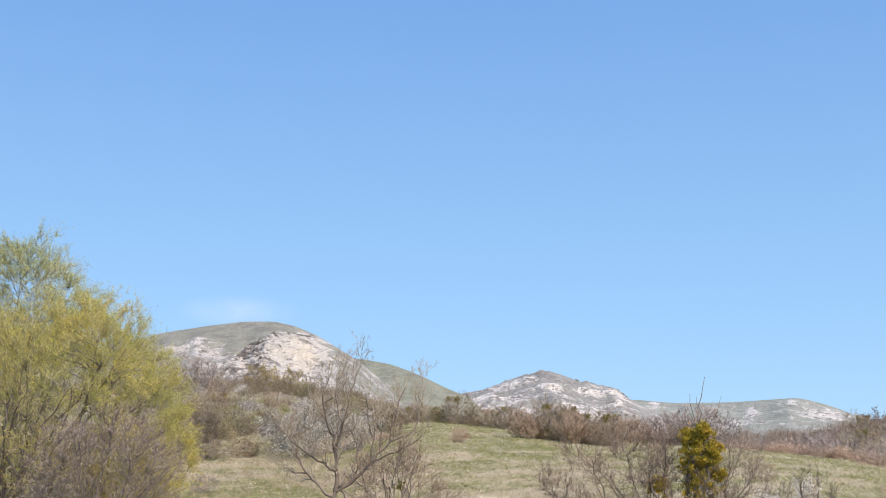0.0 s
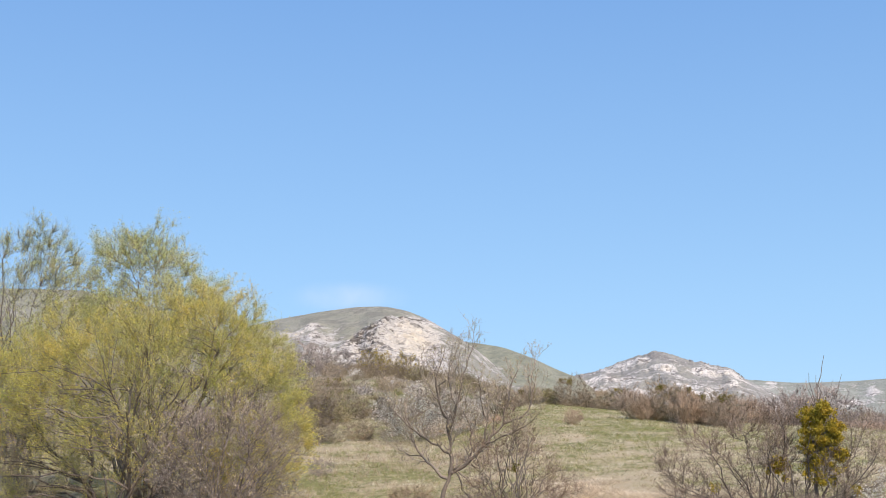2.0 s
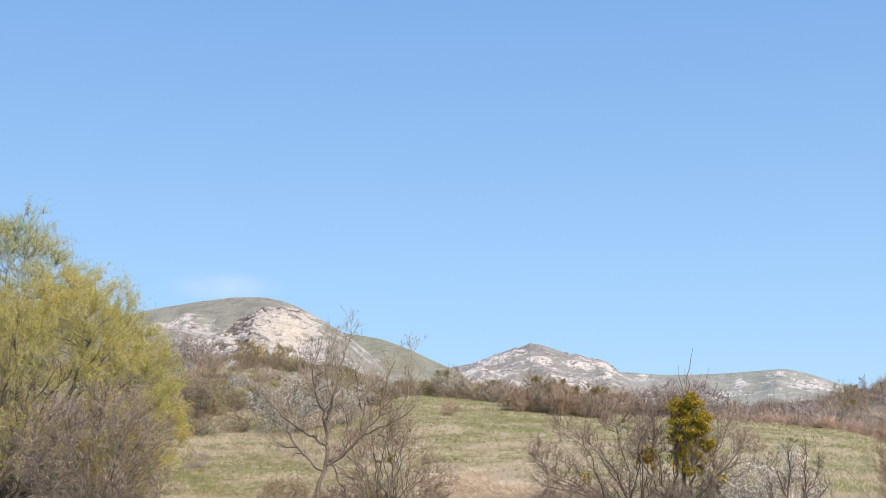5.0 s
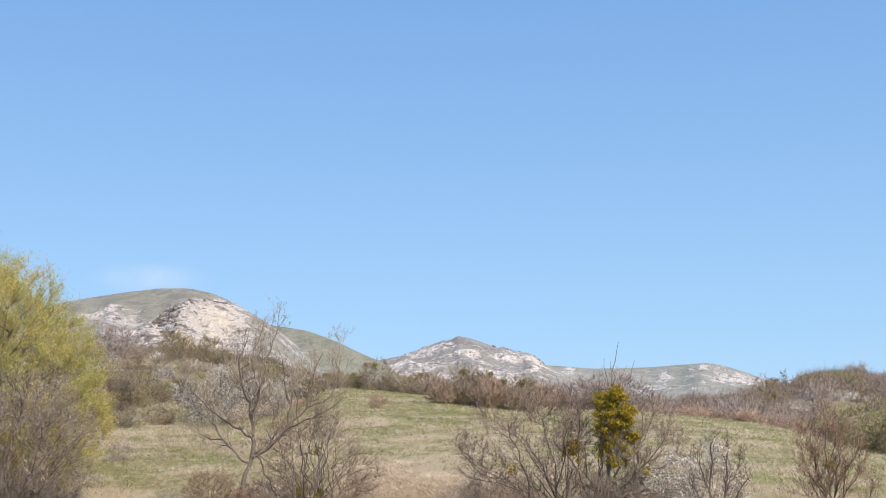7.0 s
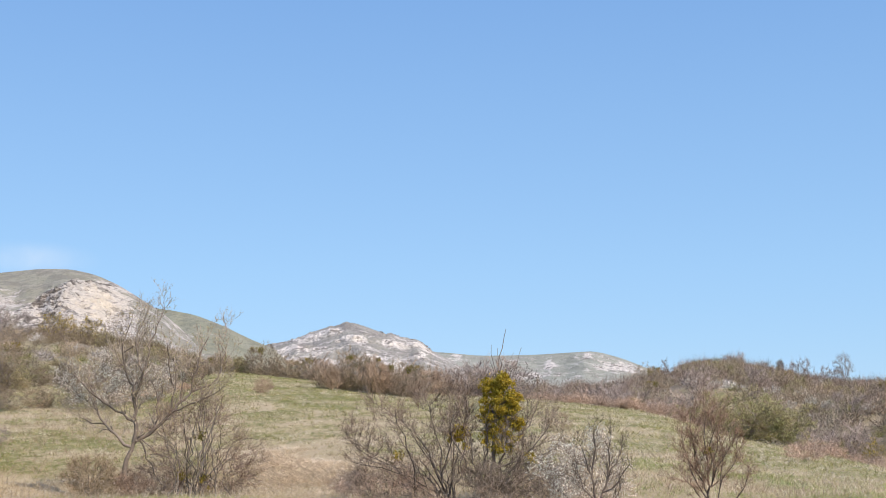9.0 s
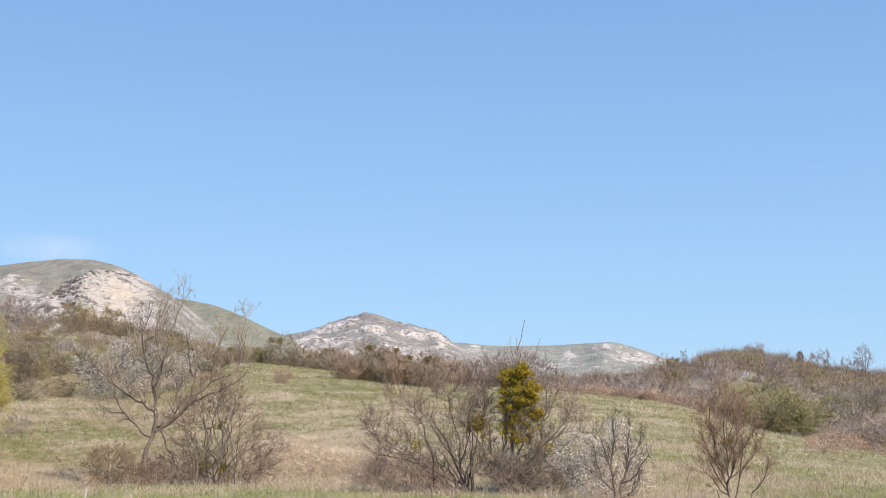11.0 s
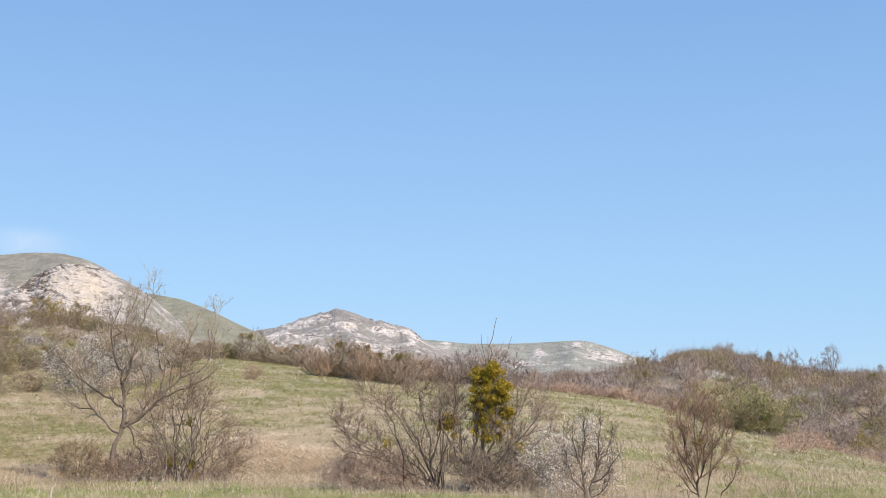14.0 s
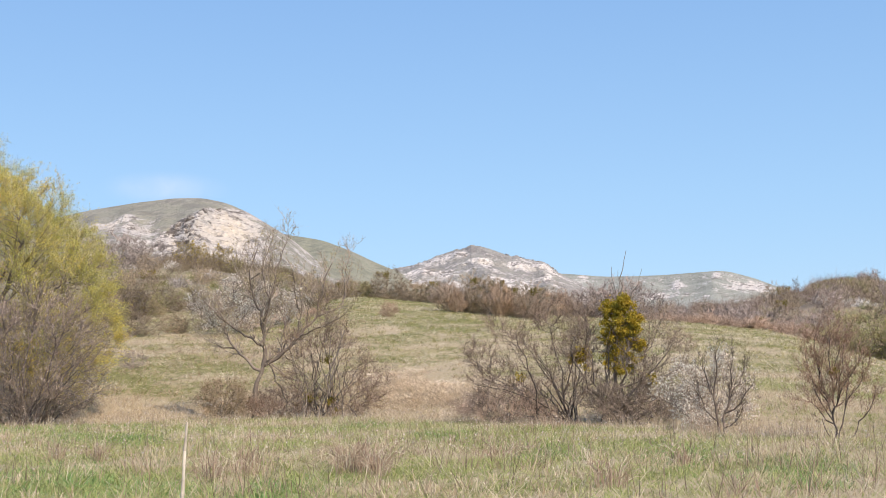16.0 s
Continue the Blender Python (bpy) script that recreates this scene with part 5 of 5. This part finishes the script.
for kind, bearing, up, size in (("yellow", 18.9, 4.85, 2.4), ("yellow", 18.4, 4.85, 2.2), ("yellow", 17.4, 4.75, 2.3), ("olive", 16.8, 4.6, 1.3), ("brown", 20.6, 4.5, 1.5), ("ball", 20.9, 3.3, 1.1), ("brown", 21.6, 3.6, 1.2), ("olive", 20.2, 3.0, 0.8), ("brown", 18.2, 4.1, 1.2), ("brown", 19.5, 4.2, 1.1),
                                ("mauve", 22.0, 4.6, 2.0), ("mauve", 21.0, 4.7, 1.9), ("mauve", 23.4, 4.6, 2.0), ("brown", 15.6, 4.2, 1.3), ("olive", 14.6, 4.0, 1.2), ("brown", 13.6, 3.9, 1.2)):
    uphill(kind, bearing, up, size, 1.0, "bushes under the cliff")
uphill("ball", -7.6, 2.35, 1.2)
for bearing, up, size in ((-12.9, 2.2, 0.7), (-15.8, 1.95, 0.8), (-16.9, 1.45, 0.7), (-13.7, 1.75, 0.6), (-18.4, 1.35, 0.8), (-9.4, 2.85, 0.8), (-10.5, 2.7, 0.7), (-14.9, 2.7, 0.9), (-14.55, 1.8, 0.75), (-15.3, 1.7, 0.65), (-14.7, 1.2, 0.55), (-14.2, 2.4, 0.7), (-18.7, 0.95, 0.6), (-19.1, 0.4, 0.65), (-16.6, 1.75, 0.5), (-17.9, 1.8, 0.55), (-11.7, 2.5, 0.6)):
    uphill("thorn", bearing, up, size * 1.0, 1.0, "blossoming thorns on the hillside")
for bearing, up, size in ((-16.6, 1.65, 0.6), (-17.7, 2.1, 0.65), (-19.0, 1.85, 0.6), (-16.4, 1.1, 0.5), (-12.9, 3.1, 0.6), (-13.6, 3.05, 0.6), (-17.3, 2.4, 0.6), (-18.3, 2.45, 0.6), (-19.5, 2.4, 0.6), (-15.6, 2.4, 0.5)):
    uphill("dark", bearing, up, size, 1.0, "dark bushes on the hillside")
for bearing, dist, size in ((-14.6, 81, 1.0), (-17.7, 70, 0.9), (-18.5, 68, 1.0), (-19.4, 66, 1.0), (-6.6, 98, 0.9)):
    shrub("low", bearing, dist, size, 1.3, "scrub along the field edge")
for kind, bearing, up, size in (("ball", -8.0, 1.9, 1.05), ("olive", -9.7, 3.1, 1.0), ("olive", -10.4, 3.4, 1.0), ("brown", -11.1, 3.3, 1.0), ("olive", -11.5, 2.9, 1.0), ("olive", -13.1, 3.0, 0.9),
                                ("ball", -13.5, 2.7, 0.9), ("mauve", -12.4, 2.6, 1.1), ("olive", -15.8, 2.2, 0.9), ("ball", -17.4, 1.9, 1.0), ("olive", -18.2, 1.6, 0.9), ("mauve", -16.2, 1.2, 1.0),
                                ("brown", -14.0, 1.9, 1.1), ("ball", -19.0, 2.1, 1.0), ("olive", -17.9, 0.3, 0.8), ("mauve", -9.9, 2.2, 1.2), ("olive", -7.2, 2.2, 0.8)):
    uphill(kind, bearing, up, size, 1.0, "bushes on the hillside")


# ---- single bushes that stand up on the skyline ----
for kind, bearing, dist, size, high in (("dun", -9.3, 254, 0.75, 1.0), ("dun", -10.3, 256, 0.9, 0.8), ("mauve", -11.4, 254, 1.1, 0.9), ("dun", -12.7, 254, 1.15, 1.0), ("dark", -13.35, 254, 0.95, 1.5), ("mauve", -14.2, 256, 1.0, 1.4),
                                      ("mauve", -15.4, 255, 0.9, 1.3), ("dun", -14.9, 255, 0.9, 0.8), ("dun", -17.4, 252, 1.0, 1.1), ("dark", -7.3, 246, 0.7, 1.4), ("dun", -18.6, 252, 1.0, 0.9)):
    shrub(kind, bearing, dist, size, high, "bushes on the skyline")


# ---- the brush on the far slopes ----
def brush(name, mat, count, seed, near, far, low, high, label, b0=-22.0, b1=43.0, size=(1.5, 2.6), twigs=460, wide=0.024, gaps=-0.1):
    """Many small bare bushes in one mesh, each a lumpy dome of fine twigs with a tone of its own."""
    rng = np.random.default_rng(seed)
    verts, tones = [], []
    for _ in range(count):
        b, d = rng.uniform(b0, b1), math.sqrt(rng.uniform(near ** 2, far ** 2))
        x, y = spot(b, d)
        s = rng.uniform(*size)
        if b > 11.5 and d < 230 and bumps(x, y, 11.0, 6) < gaps:
            continue
        h = s * rng.uniform(low, high)
        out = rng.normal(size=(twigs, 3)); out[:, 2] = np.abs(out[:, 2]) * 0.9 + 0.05
        out /= np.linalg.norm(out, axis=1, keepdims=True)
        lump = 1 + 0.28 * np.sin(out[:, :1] * 5 + rng.uniform(0, 6)) * np.sin(out[:, 1:2] * 5 + rng.uniform(0, 6))
        base = out * rng.uniform(0.25, 0.85, (twigs, 1)) * lump
        base[: twigs // 12] *= 0.1
        tip = base + (out * 0.6 + rng.normal(0, 0.6, (twigs, 3)) + (0, 0, 0.25)) * rng.uniform(0.11, 0.28, (twigs, 1))
        v, _ = slivers(base * (s, s, h), tip * (s, s, h), wide, rng, out)
        verts.append(v + (x, y, height(x, y) - 0.05))
        tones.append(np.full(len(v), rng.uniform(0, 1)))
    v = np.concatenate(verts)
    me = mesh_of(name, v, np.arange(len(v)).reshape(-1, 3), mat)
    toned(me, np.concatenate(tones))
    return tagged(new(name, me), label, "brush", kind="stuff")


brush("mauve_brush", FAR_MAUVE, 270, 71, 114, 330, 0.7, 1.25, "grey-mauve leafless brush over the far slopes", b1=13.0, size=(1.2, 2.8))
brush("brown_brush", FAR_BROWN, 380, 72, 112, 330, 0.7, 1.3, "brown leafless brush over the far slopes", size=(1.2, 2.8))
brush("dun_brush", FAR_DUN, 300, 79, 95, 290, 0.75, 1.2, "dark olive-brown brush on the slope below the cliff", b0=12.5, b1=31.0, size=(1.0, 2.4))
brush("olive_brush", FAR_OLIVE, 190, 73, 118, 320, 0.7, 1.1, "olive-green brush among the bare bushes", size=(0.9, 2.3))
brush("edge_brush", FAR_BROWN, 80, 76, 98, 150, 0.7, 1.2, "brown leafless brush behind the field edge", b0=-24, b1=-11, size=(1.0, 2.0))
brush("hillside_brush", FAR_MAUVE, 230, 75, 105, 280, 0.75, 1.2, "grey-mauve leafless brush below the knoll", b0=-24, b1=-3, size=(1.5, 3.2), twigs=520)
brush("blossom_brush", FAR_PALE, 80, 74, 118, 280, 0.8, 1.1, "pale blossoming thorn among the brush", size=(1.0, 2.0), twigs=520, wide=0.05)


def make_lone_tree():
    ob = bush("lone_tree", [(0, 0, 3.9, 2.0, 1.9, 2.2)], GREY_BARK, "slender leafless tree on the far skyline", "tree", 81, 12, 70, 260, 700, 0.6, 0.08, 0.013, 0.05, 0.9, crook=0.03, stem_inner=0.8, trunk_wood=THORN_BARK, haze=1000, fine=0.01)
    return settle(ob, -16.0, 255)


def make_sapling(bearing, dist, tall, seed):
    ob = bush("sapling", [(0, 0, tall * 0.58, tall * 0.2, tall * 0.2, tall * 0.4)], TRUNK_BARK, "small feathery bare sapling on the far skyline", "tree", seed, 3, 24, 90, 300, 0.4, 0.05, 0.018, 0.03, 0.6)
    return settle(ob, bearing, dist)


brush("cliff_foot_brush", FAR_DUN, 80, 78, 215, 300, 0.9, 1.4, "dark olive-brown brush under the cliff", b0=14.0, b1=19.5, size=(1.6, 2.8))
brush("slab_foot_brush", FAR_MAUVE, 130, 82, 205, 300, 0.9, 1.3, "grey-mauve leafless brush under the pale slabs", b0=18.5, b1=28.0, size=(1.6, 2.8))
brush("slope_brush", FAR_BROWN, 300, 80, 98, 300, 0.7, 1.2, "brown leafless brush on the slope beyond the willows", b0=29.0, b1=43.0, size=(1.5, 3.0))
brush("hill_olive_brush", FAR_OLIVE, 60, 83, 130, 265, 0.8, 1.3, "olive-green brush on the hillside beside the knoll", b0=-22.0, b1=-11.0, size=(1.0, 2.2))
brush("knoll_brush", FAR_OLIVE, 45, 77, 225, 272, 0.7, 1.1, "olive-brown brush on the knoll", b0=-11.9, b1=-9.2, size=(0.9, 1.9))

make_lone_tree()
make_sapling(-8.35, 240, 4.2, 91)
make_sapling(-7.8, 244, 3.4, 92)
make_sapling(-13.4, 240, 3.6, 93)
make_sapling(-18.0, 250, 3.4, 94)


# ---- grass ----
def blades(name, mat, count, seed, b0, b1, d0, d1, tall, wide, want, label, per=6, spread=0.07, lean=0.3, droop=False):
    """Tufts of grass; want(x, y) says how likely a tuft is. droop: blades that arch over and hang."""
    rng = np.random.default_rng(seed)
    b = np.radians(rng.uniform(b0, b1, count * 2))
    d = np.sqrt(rng.uniform(d0 ** 2, d1 ** 2, count * 2))
    x, y = -np.sin(b) * d, np.cos(b) * d
    ok = np.flatnonzero(rng.uniform(size=len(x)) < want(x, y))[:count]
    x, y = np.repeat(x[ok], per), np.repeat(y[ok], per)
    size = np.repeat(rng.uniform(0.55, 1.3, len(ok)), per)
    ox, oy = rng.normal(0, spread, len(x)), rng.normal(0, spread, len(x))
    z = heights(x + ox, y + oy) - 0.015
    h = size * tall * rng.uniform(0.5, 1.25, len(x))
    lx, ly = ox * 1.6 + rng.normal(0, lean, len(x)) * h, oy * 1.6 + rng.normal(0, lean, len(x)) * h
    a = rng.uniform(0, np.pi, len(x))
    wx, wy = np.cos(a) * wide / 2, np.sin(a) * wide / 2
    x, y = x + ox, y + oy
    tip = np.stack([x + lx, y + ly, z + h], -1)
    rows = [np.stack([x - wx, y - wy, z], -1), np.stack([x + wx, y + wy, z], -1)]
    faces = np.array([[0, 1, 2]])
    if droop:
        bx, by = x + lx * 0.45, y + ly * 0.45
        rows += [np.stack([bx - wx, by - wy, z + 0.8 * h], -1), np.stack([bx + wx, by + wy, z + 0.8 * h], -1)]
        tip = np.stack([x + 1.3 * lx, y + 1.3 * ly, z + h * rng.uniform(0.25, 1.0, len(x))], -1)
        faces = np.array([[0, 1, 3], [0, 3, 2], [2, 3, 4]])
    v = np.stack(rows + [tip], 1)
    k = v.shape[1]
    me = mesh_of(name, v.reshape(-1, 3), (np.arange(len(x))[:, None, None] * k + faces).reshape(-1, 3), mat)
    toned(me, np.repeat(np.clip(rng.normal(0.5, 0.32, len(ok)), 0, 1), per * k))
    return tagged(new(name, me), label, "grass", kind="stuff")


def in_green(x, y):
    return np.clip(0.7 - 3.2 * dryness(x, y), 0.05, 1)


def in_dry(x, y):
    return np.clip(0.15 + 3.2 * dryness(x, y), 0.05, 1)


def in_fresh(x, y):
    return np.clip(0.8 * (2.0 * bumps(x, y, 2.0, 7) - 0.8), 0, 1) * 0.4 + np.clip(lushness(x, y), 0, 1)


def at_edge(x, y):
    dist, b = np.hypot(x, y), np.degrees(np.arctan2(-x, y))
    over = dist - soft_table(EDGE, b)
    return np.clip(np.exp(-((over - 1.0) / 4) ** 2) * (1 - 0.6 * np.clip((-5 - b) / 3, 0, 1)) + 0.5 * np.clip(bumps(x, y, 1.3, 4) - 0.25, 0, 1) + 0.03, 0, 1)


blades("meadow_grass", BLADE_GREEN, 31000, 101, -22, 38, 12.5, 50, 0.13, 0.015, in_green, "short fresh green meadow grass", lean=0.5)
blades("dry_meadow_grass", BLADE_DRY, 21000, 102, -22, 38, 12.5, 52, 0.2, 0.011, in_dry, "long bleached dry grass in the meadow", lean=0.9)
blades("rise_grass", BLADE_RISE, 15000, 103, -22, 40, 44, 118, 0.17, 0.035, in_green, "green grass on the rise", spread=0.10, lean=0.55)
blades("dry_rise_grass", BLADE_DRY, 12000, 104, -22, 40, 40, 118, 0.2, 0.03, in_dry, "straw-coloured grass on the rise", spread=0.10, lean=0.6)
blades("straw_tufts", BLADE_STRAW, 5200, 107, -22, 40, 46, 118, 0.18, 0.04, lambda x, y: np.clip(0.35 + 0.5 * bumps(x, y, 1.9, 8), 0.03, 1), "pale matted straw tufts on the rise", per=12, spread=0.2, lean=1.1)
blades("tussocks", BLADE_STRAW, 4200, 115, -22, 40, 46, 112, 0.2, 0.035, lambda x, y: np.clip(0.3 + 0.6 * bumps(x, y, 2.6, 12), 0.03, 1), "small pale grass tussocks dotted over the rise", per=10, spread=0.09, lean=0.5)
blades("straw_mat", STRAW_MAT, 8000, 112, 2, 15, 46, 66, 0.13, 0.05, lambda x, y: np.clip((dryness(x, y) - 0.22) * 4, 0, 1), "flattened pale straw lying on the rise", per=9, spread=0.22, lean=1.4)
blades("fresh_grass", BLADE_FRESH, 19000, 108, -22, 36, 12.5, 49, 0.11, 0.016, in_fresh, "vivid green young grass in patches", per=7, spread=0.06, lean=0.5)
blades("scattered_weeds", WEED, 1300, 109, -20, 34, 12.6, 42, 0.42, 0.014, lambda x, y: np.clip(2.5 * (bumps(x, y, 0.9, 4) - 0.15), 0, 1), "clumps of brown dead weeds in the meadow", per=7, spread=0.09)
blades("straw_stalks", BLADE_STRAW, 1500, 106, -22, 34, 12.5, 50, 0.45, 0.013, in_dry, "long pale straw stalks standing in the meadow", lean=0.45, per=3, spread=0.12)
blades("dry_tufts", BLADE_DRY, 4200, 117, -22, 36, 12.6, 44, 0.2, 0.011, lambda x, y: np.clip(1.4 * bumps(x, y, 1.5, 14) - 0.15, 0.01, 1), "matted tufts of bleached grass in the meadow", per=8, spread=0.06, lean=0.6, droop=True)
blades("weed_stalks", DARK_WEED, 420, 116, -22, 34, 12.6, 34, 0.7, 0.011, lambda x, y: np.full(len(x), 0.8), "single dark dead stalks standing in the meadow", per=2, spread=0.05, lean=0.12)
blades("dry_weeds", PALE_WEED, 6600, 105, -22, 40, 13, 62, 0.5, 0.012, at_edge, "tall brown dead weed stalks along the meadow edge", per=4, spread=0.10)


blades("field_weeds", WEED, 3200, 114, 10.5, 28, 48, 82, 0.45, 0.014, lambda x, y: np.clip(0.3 + 0.6 * bumps(x, y, 3.0, 2), 0.05, 1), "brown dead weed stalks across the lower field", per=4, spread=0.14)


def seed_heads(count, seed, near, far, low, high, size):
    """Added pale flecks above the grass that imitate sun highlights on the straw."""
    rng = np.random.default_rng(seed)
    b, d = np.radians(rng.uniform(-22, 38, count)), np.sqrt(rng.uniform(near ** 2, far ** 2, count))
    x, y = -np.sin(b) * d, np.cos(b) * d
    at = np.stack([x, y, heights(x, y) + rng.uniform(low, high, count)], -1)
    v, f = leaf_quads(rng, at, size, 1.5)
    return tagged(new("seed_heads", mesh_of("seed_heads", v, f, BUD_GLINT)), "pale flecks imitating sunlit glints on the meadow straw", "grass", kind="stuff")


def ridge_scrub(seed):
    """Scattered small trees along the stony peak's skyline."""
    rng = np.random.default_rng(seed)
    verts = []
    for b in np.concatenate([rng.uniform(2.0, 4.6, 16), rng.uniform(7.0, 9.5, 4), rng.uniform(13.0, 16.5, 4)]):
        far, line = (1690, "9.7:4.79 8.83:4.93 7.32:5.45 4.75:5.44 4.0:5.28 3.46:5.16 2.69:4.94 2.17:4.55 1.6:4.28") if b < 12 else (1545, "16:6.48 14.19:6.30 12.91:6.10")
        up = float(np.interp(b, *knots(line)))
        x, y = spot(b, far)
        s = rng.uniform(1.3, 2.8)
        out = rng.normal(size=(160, 3)); out[:, 2] = np.abs(out[:, 2]) + 0.2
        out /= np.linalg.norm(out, axis=1, keepdims=True)
        v, _ = slivers(out * s * 0.3, out * s * rng.uniform(0.6, 1.1, (160, 1)), 0.16, rng)
        verts.append(v + (x, y, EYE + far * math.tan(radians(up))))
    v = np.concatenate(verts)
    me = mesh_of("ridge_scrub", v, np.arange(len(v)).reshape(-1, 3), FAR_HAZE)
    toned(me, np.repeat(rng.uniform(0, 1, len(v) // 480), 480))
    return tagged(new("ridge_scrub", me), "sparse small trees along the stony skyline", "brush", kind="stuff")


def make_weed(bearing, dist, tall, half, count, seed):
    """A clump of dead stalks that arch over, with a few bleached stems among them."""
    rng = np.random.default_rng(seed)
    root = tagged(new("weed_clump"), "clump of reddish-brown dead weeds in the meadow", "weeds")
    for called, mat, share, thick, reach_up in (("stalk", WEED, 1.0, 0.006, 1.0), ("straw", BLADE_STRAW, 0.25, 0.007, 1.1)):
        k = int(count * share)
        foot = np.concatenate([rng.normal(0, half * 0.55, (k, 2)), np.full((k, 1), -0.03)], 1)
        lean = foot[:, :2] * 0.5 + rng.normal(0, 0.25, (k, 2)) * tall
        up = tall * reach_up * rng.uniform(0.35, 1.1, (k, 1))
        mid = foot + np.concatenate([lean * 0.35, up * 0.65], 1)
        top = foot + np.concatenate([lean, up], 1)
        nod = top + np.concatenate([lean * 0.9, up * rng.uniform(-0.35, 0.1, (k, 1))], 1)
        rows = [np.concatenate([a, b, np.full((k, 1), r0), np.full((k, 1), r1)], 1) for a, b, r0, r1 in
                ((foot, mid, thick, thick * 0.85), (mid, top, thick * 0.85, thick * 0.6), (top, nod, thick * 0.6, thick * 0.25))]
        side = np.concatenate([mid, mid + rng.normal(0, 0.16, (k, 3)) * tall + (0, 0, 0.12 * tall), np.full((k, 1), thick * 0.6), np.full((k, 1), thick * 0.3)], 1)
        v, f = tubes(np.concatenate(rows + [side]), 3)
        tagged(part(called, toned(mesh_of(called, v, f, mat), np.repeat(rng.uniform(0, 1, k * 4), 6)), root), kind="stuff")
    settle(root, bearing, dist)
    return tagged(root, group="weed clumps in the meadow")


for k, (bearing, dist, tall, half, count) in enumerate(((24.1, 25, 0.4, 0.16, 36), (22.3, 25, 0.45, 0.14, 40), (17.2, 20.5, 0.5, 0.22, 50), (15.7, 21.5, 0.5, 0.25, 55), (10.9, 21.5, 0.62, 0.36, 110),
                                                       (9.9, 20.5, 0.5, 0.2, 45), (-0.5, 18.0, 0.4, 0.25, 50), (4.6, 24, 0.4, 0.2, 36), (-3.8, 22, 0.4, 0.2, 36))):
    make_weed(bearing, dist, tall, half, count, 300 + k)
# highlights on the straw, added as small pale lozenges
seed_heads(14000, 110, 22, 56, 0.10, 0.42, 0.026)
seed_heads(5000, 113, 40, 60, 0.15, 0.75, 0.032)
ridge_scrub(111)
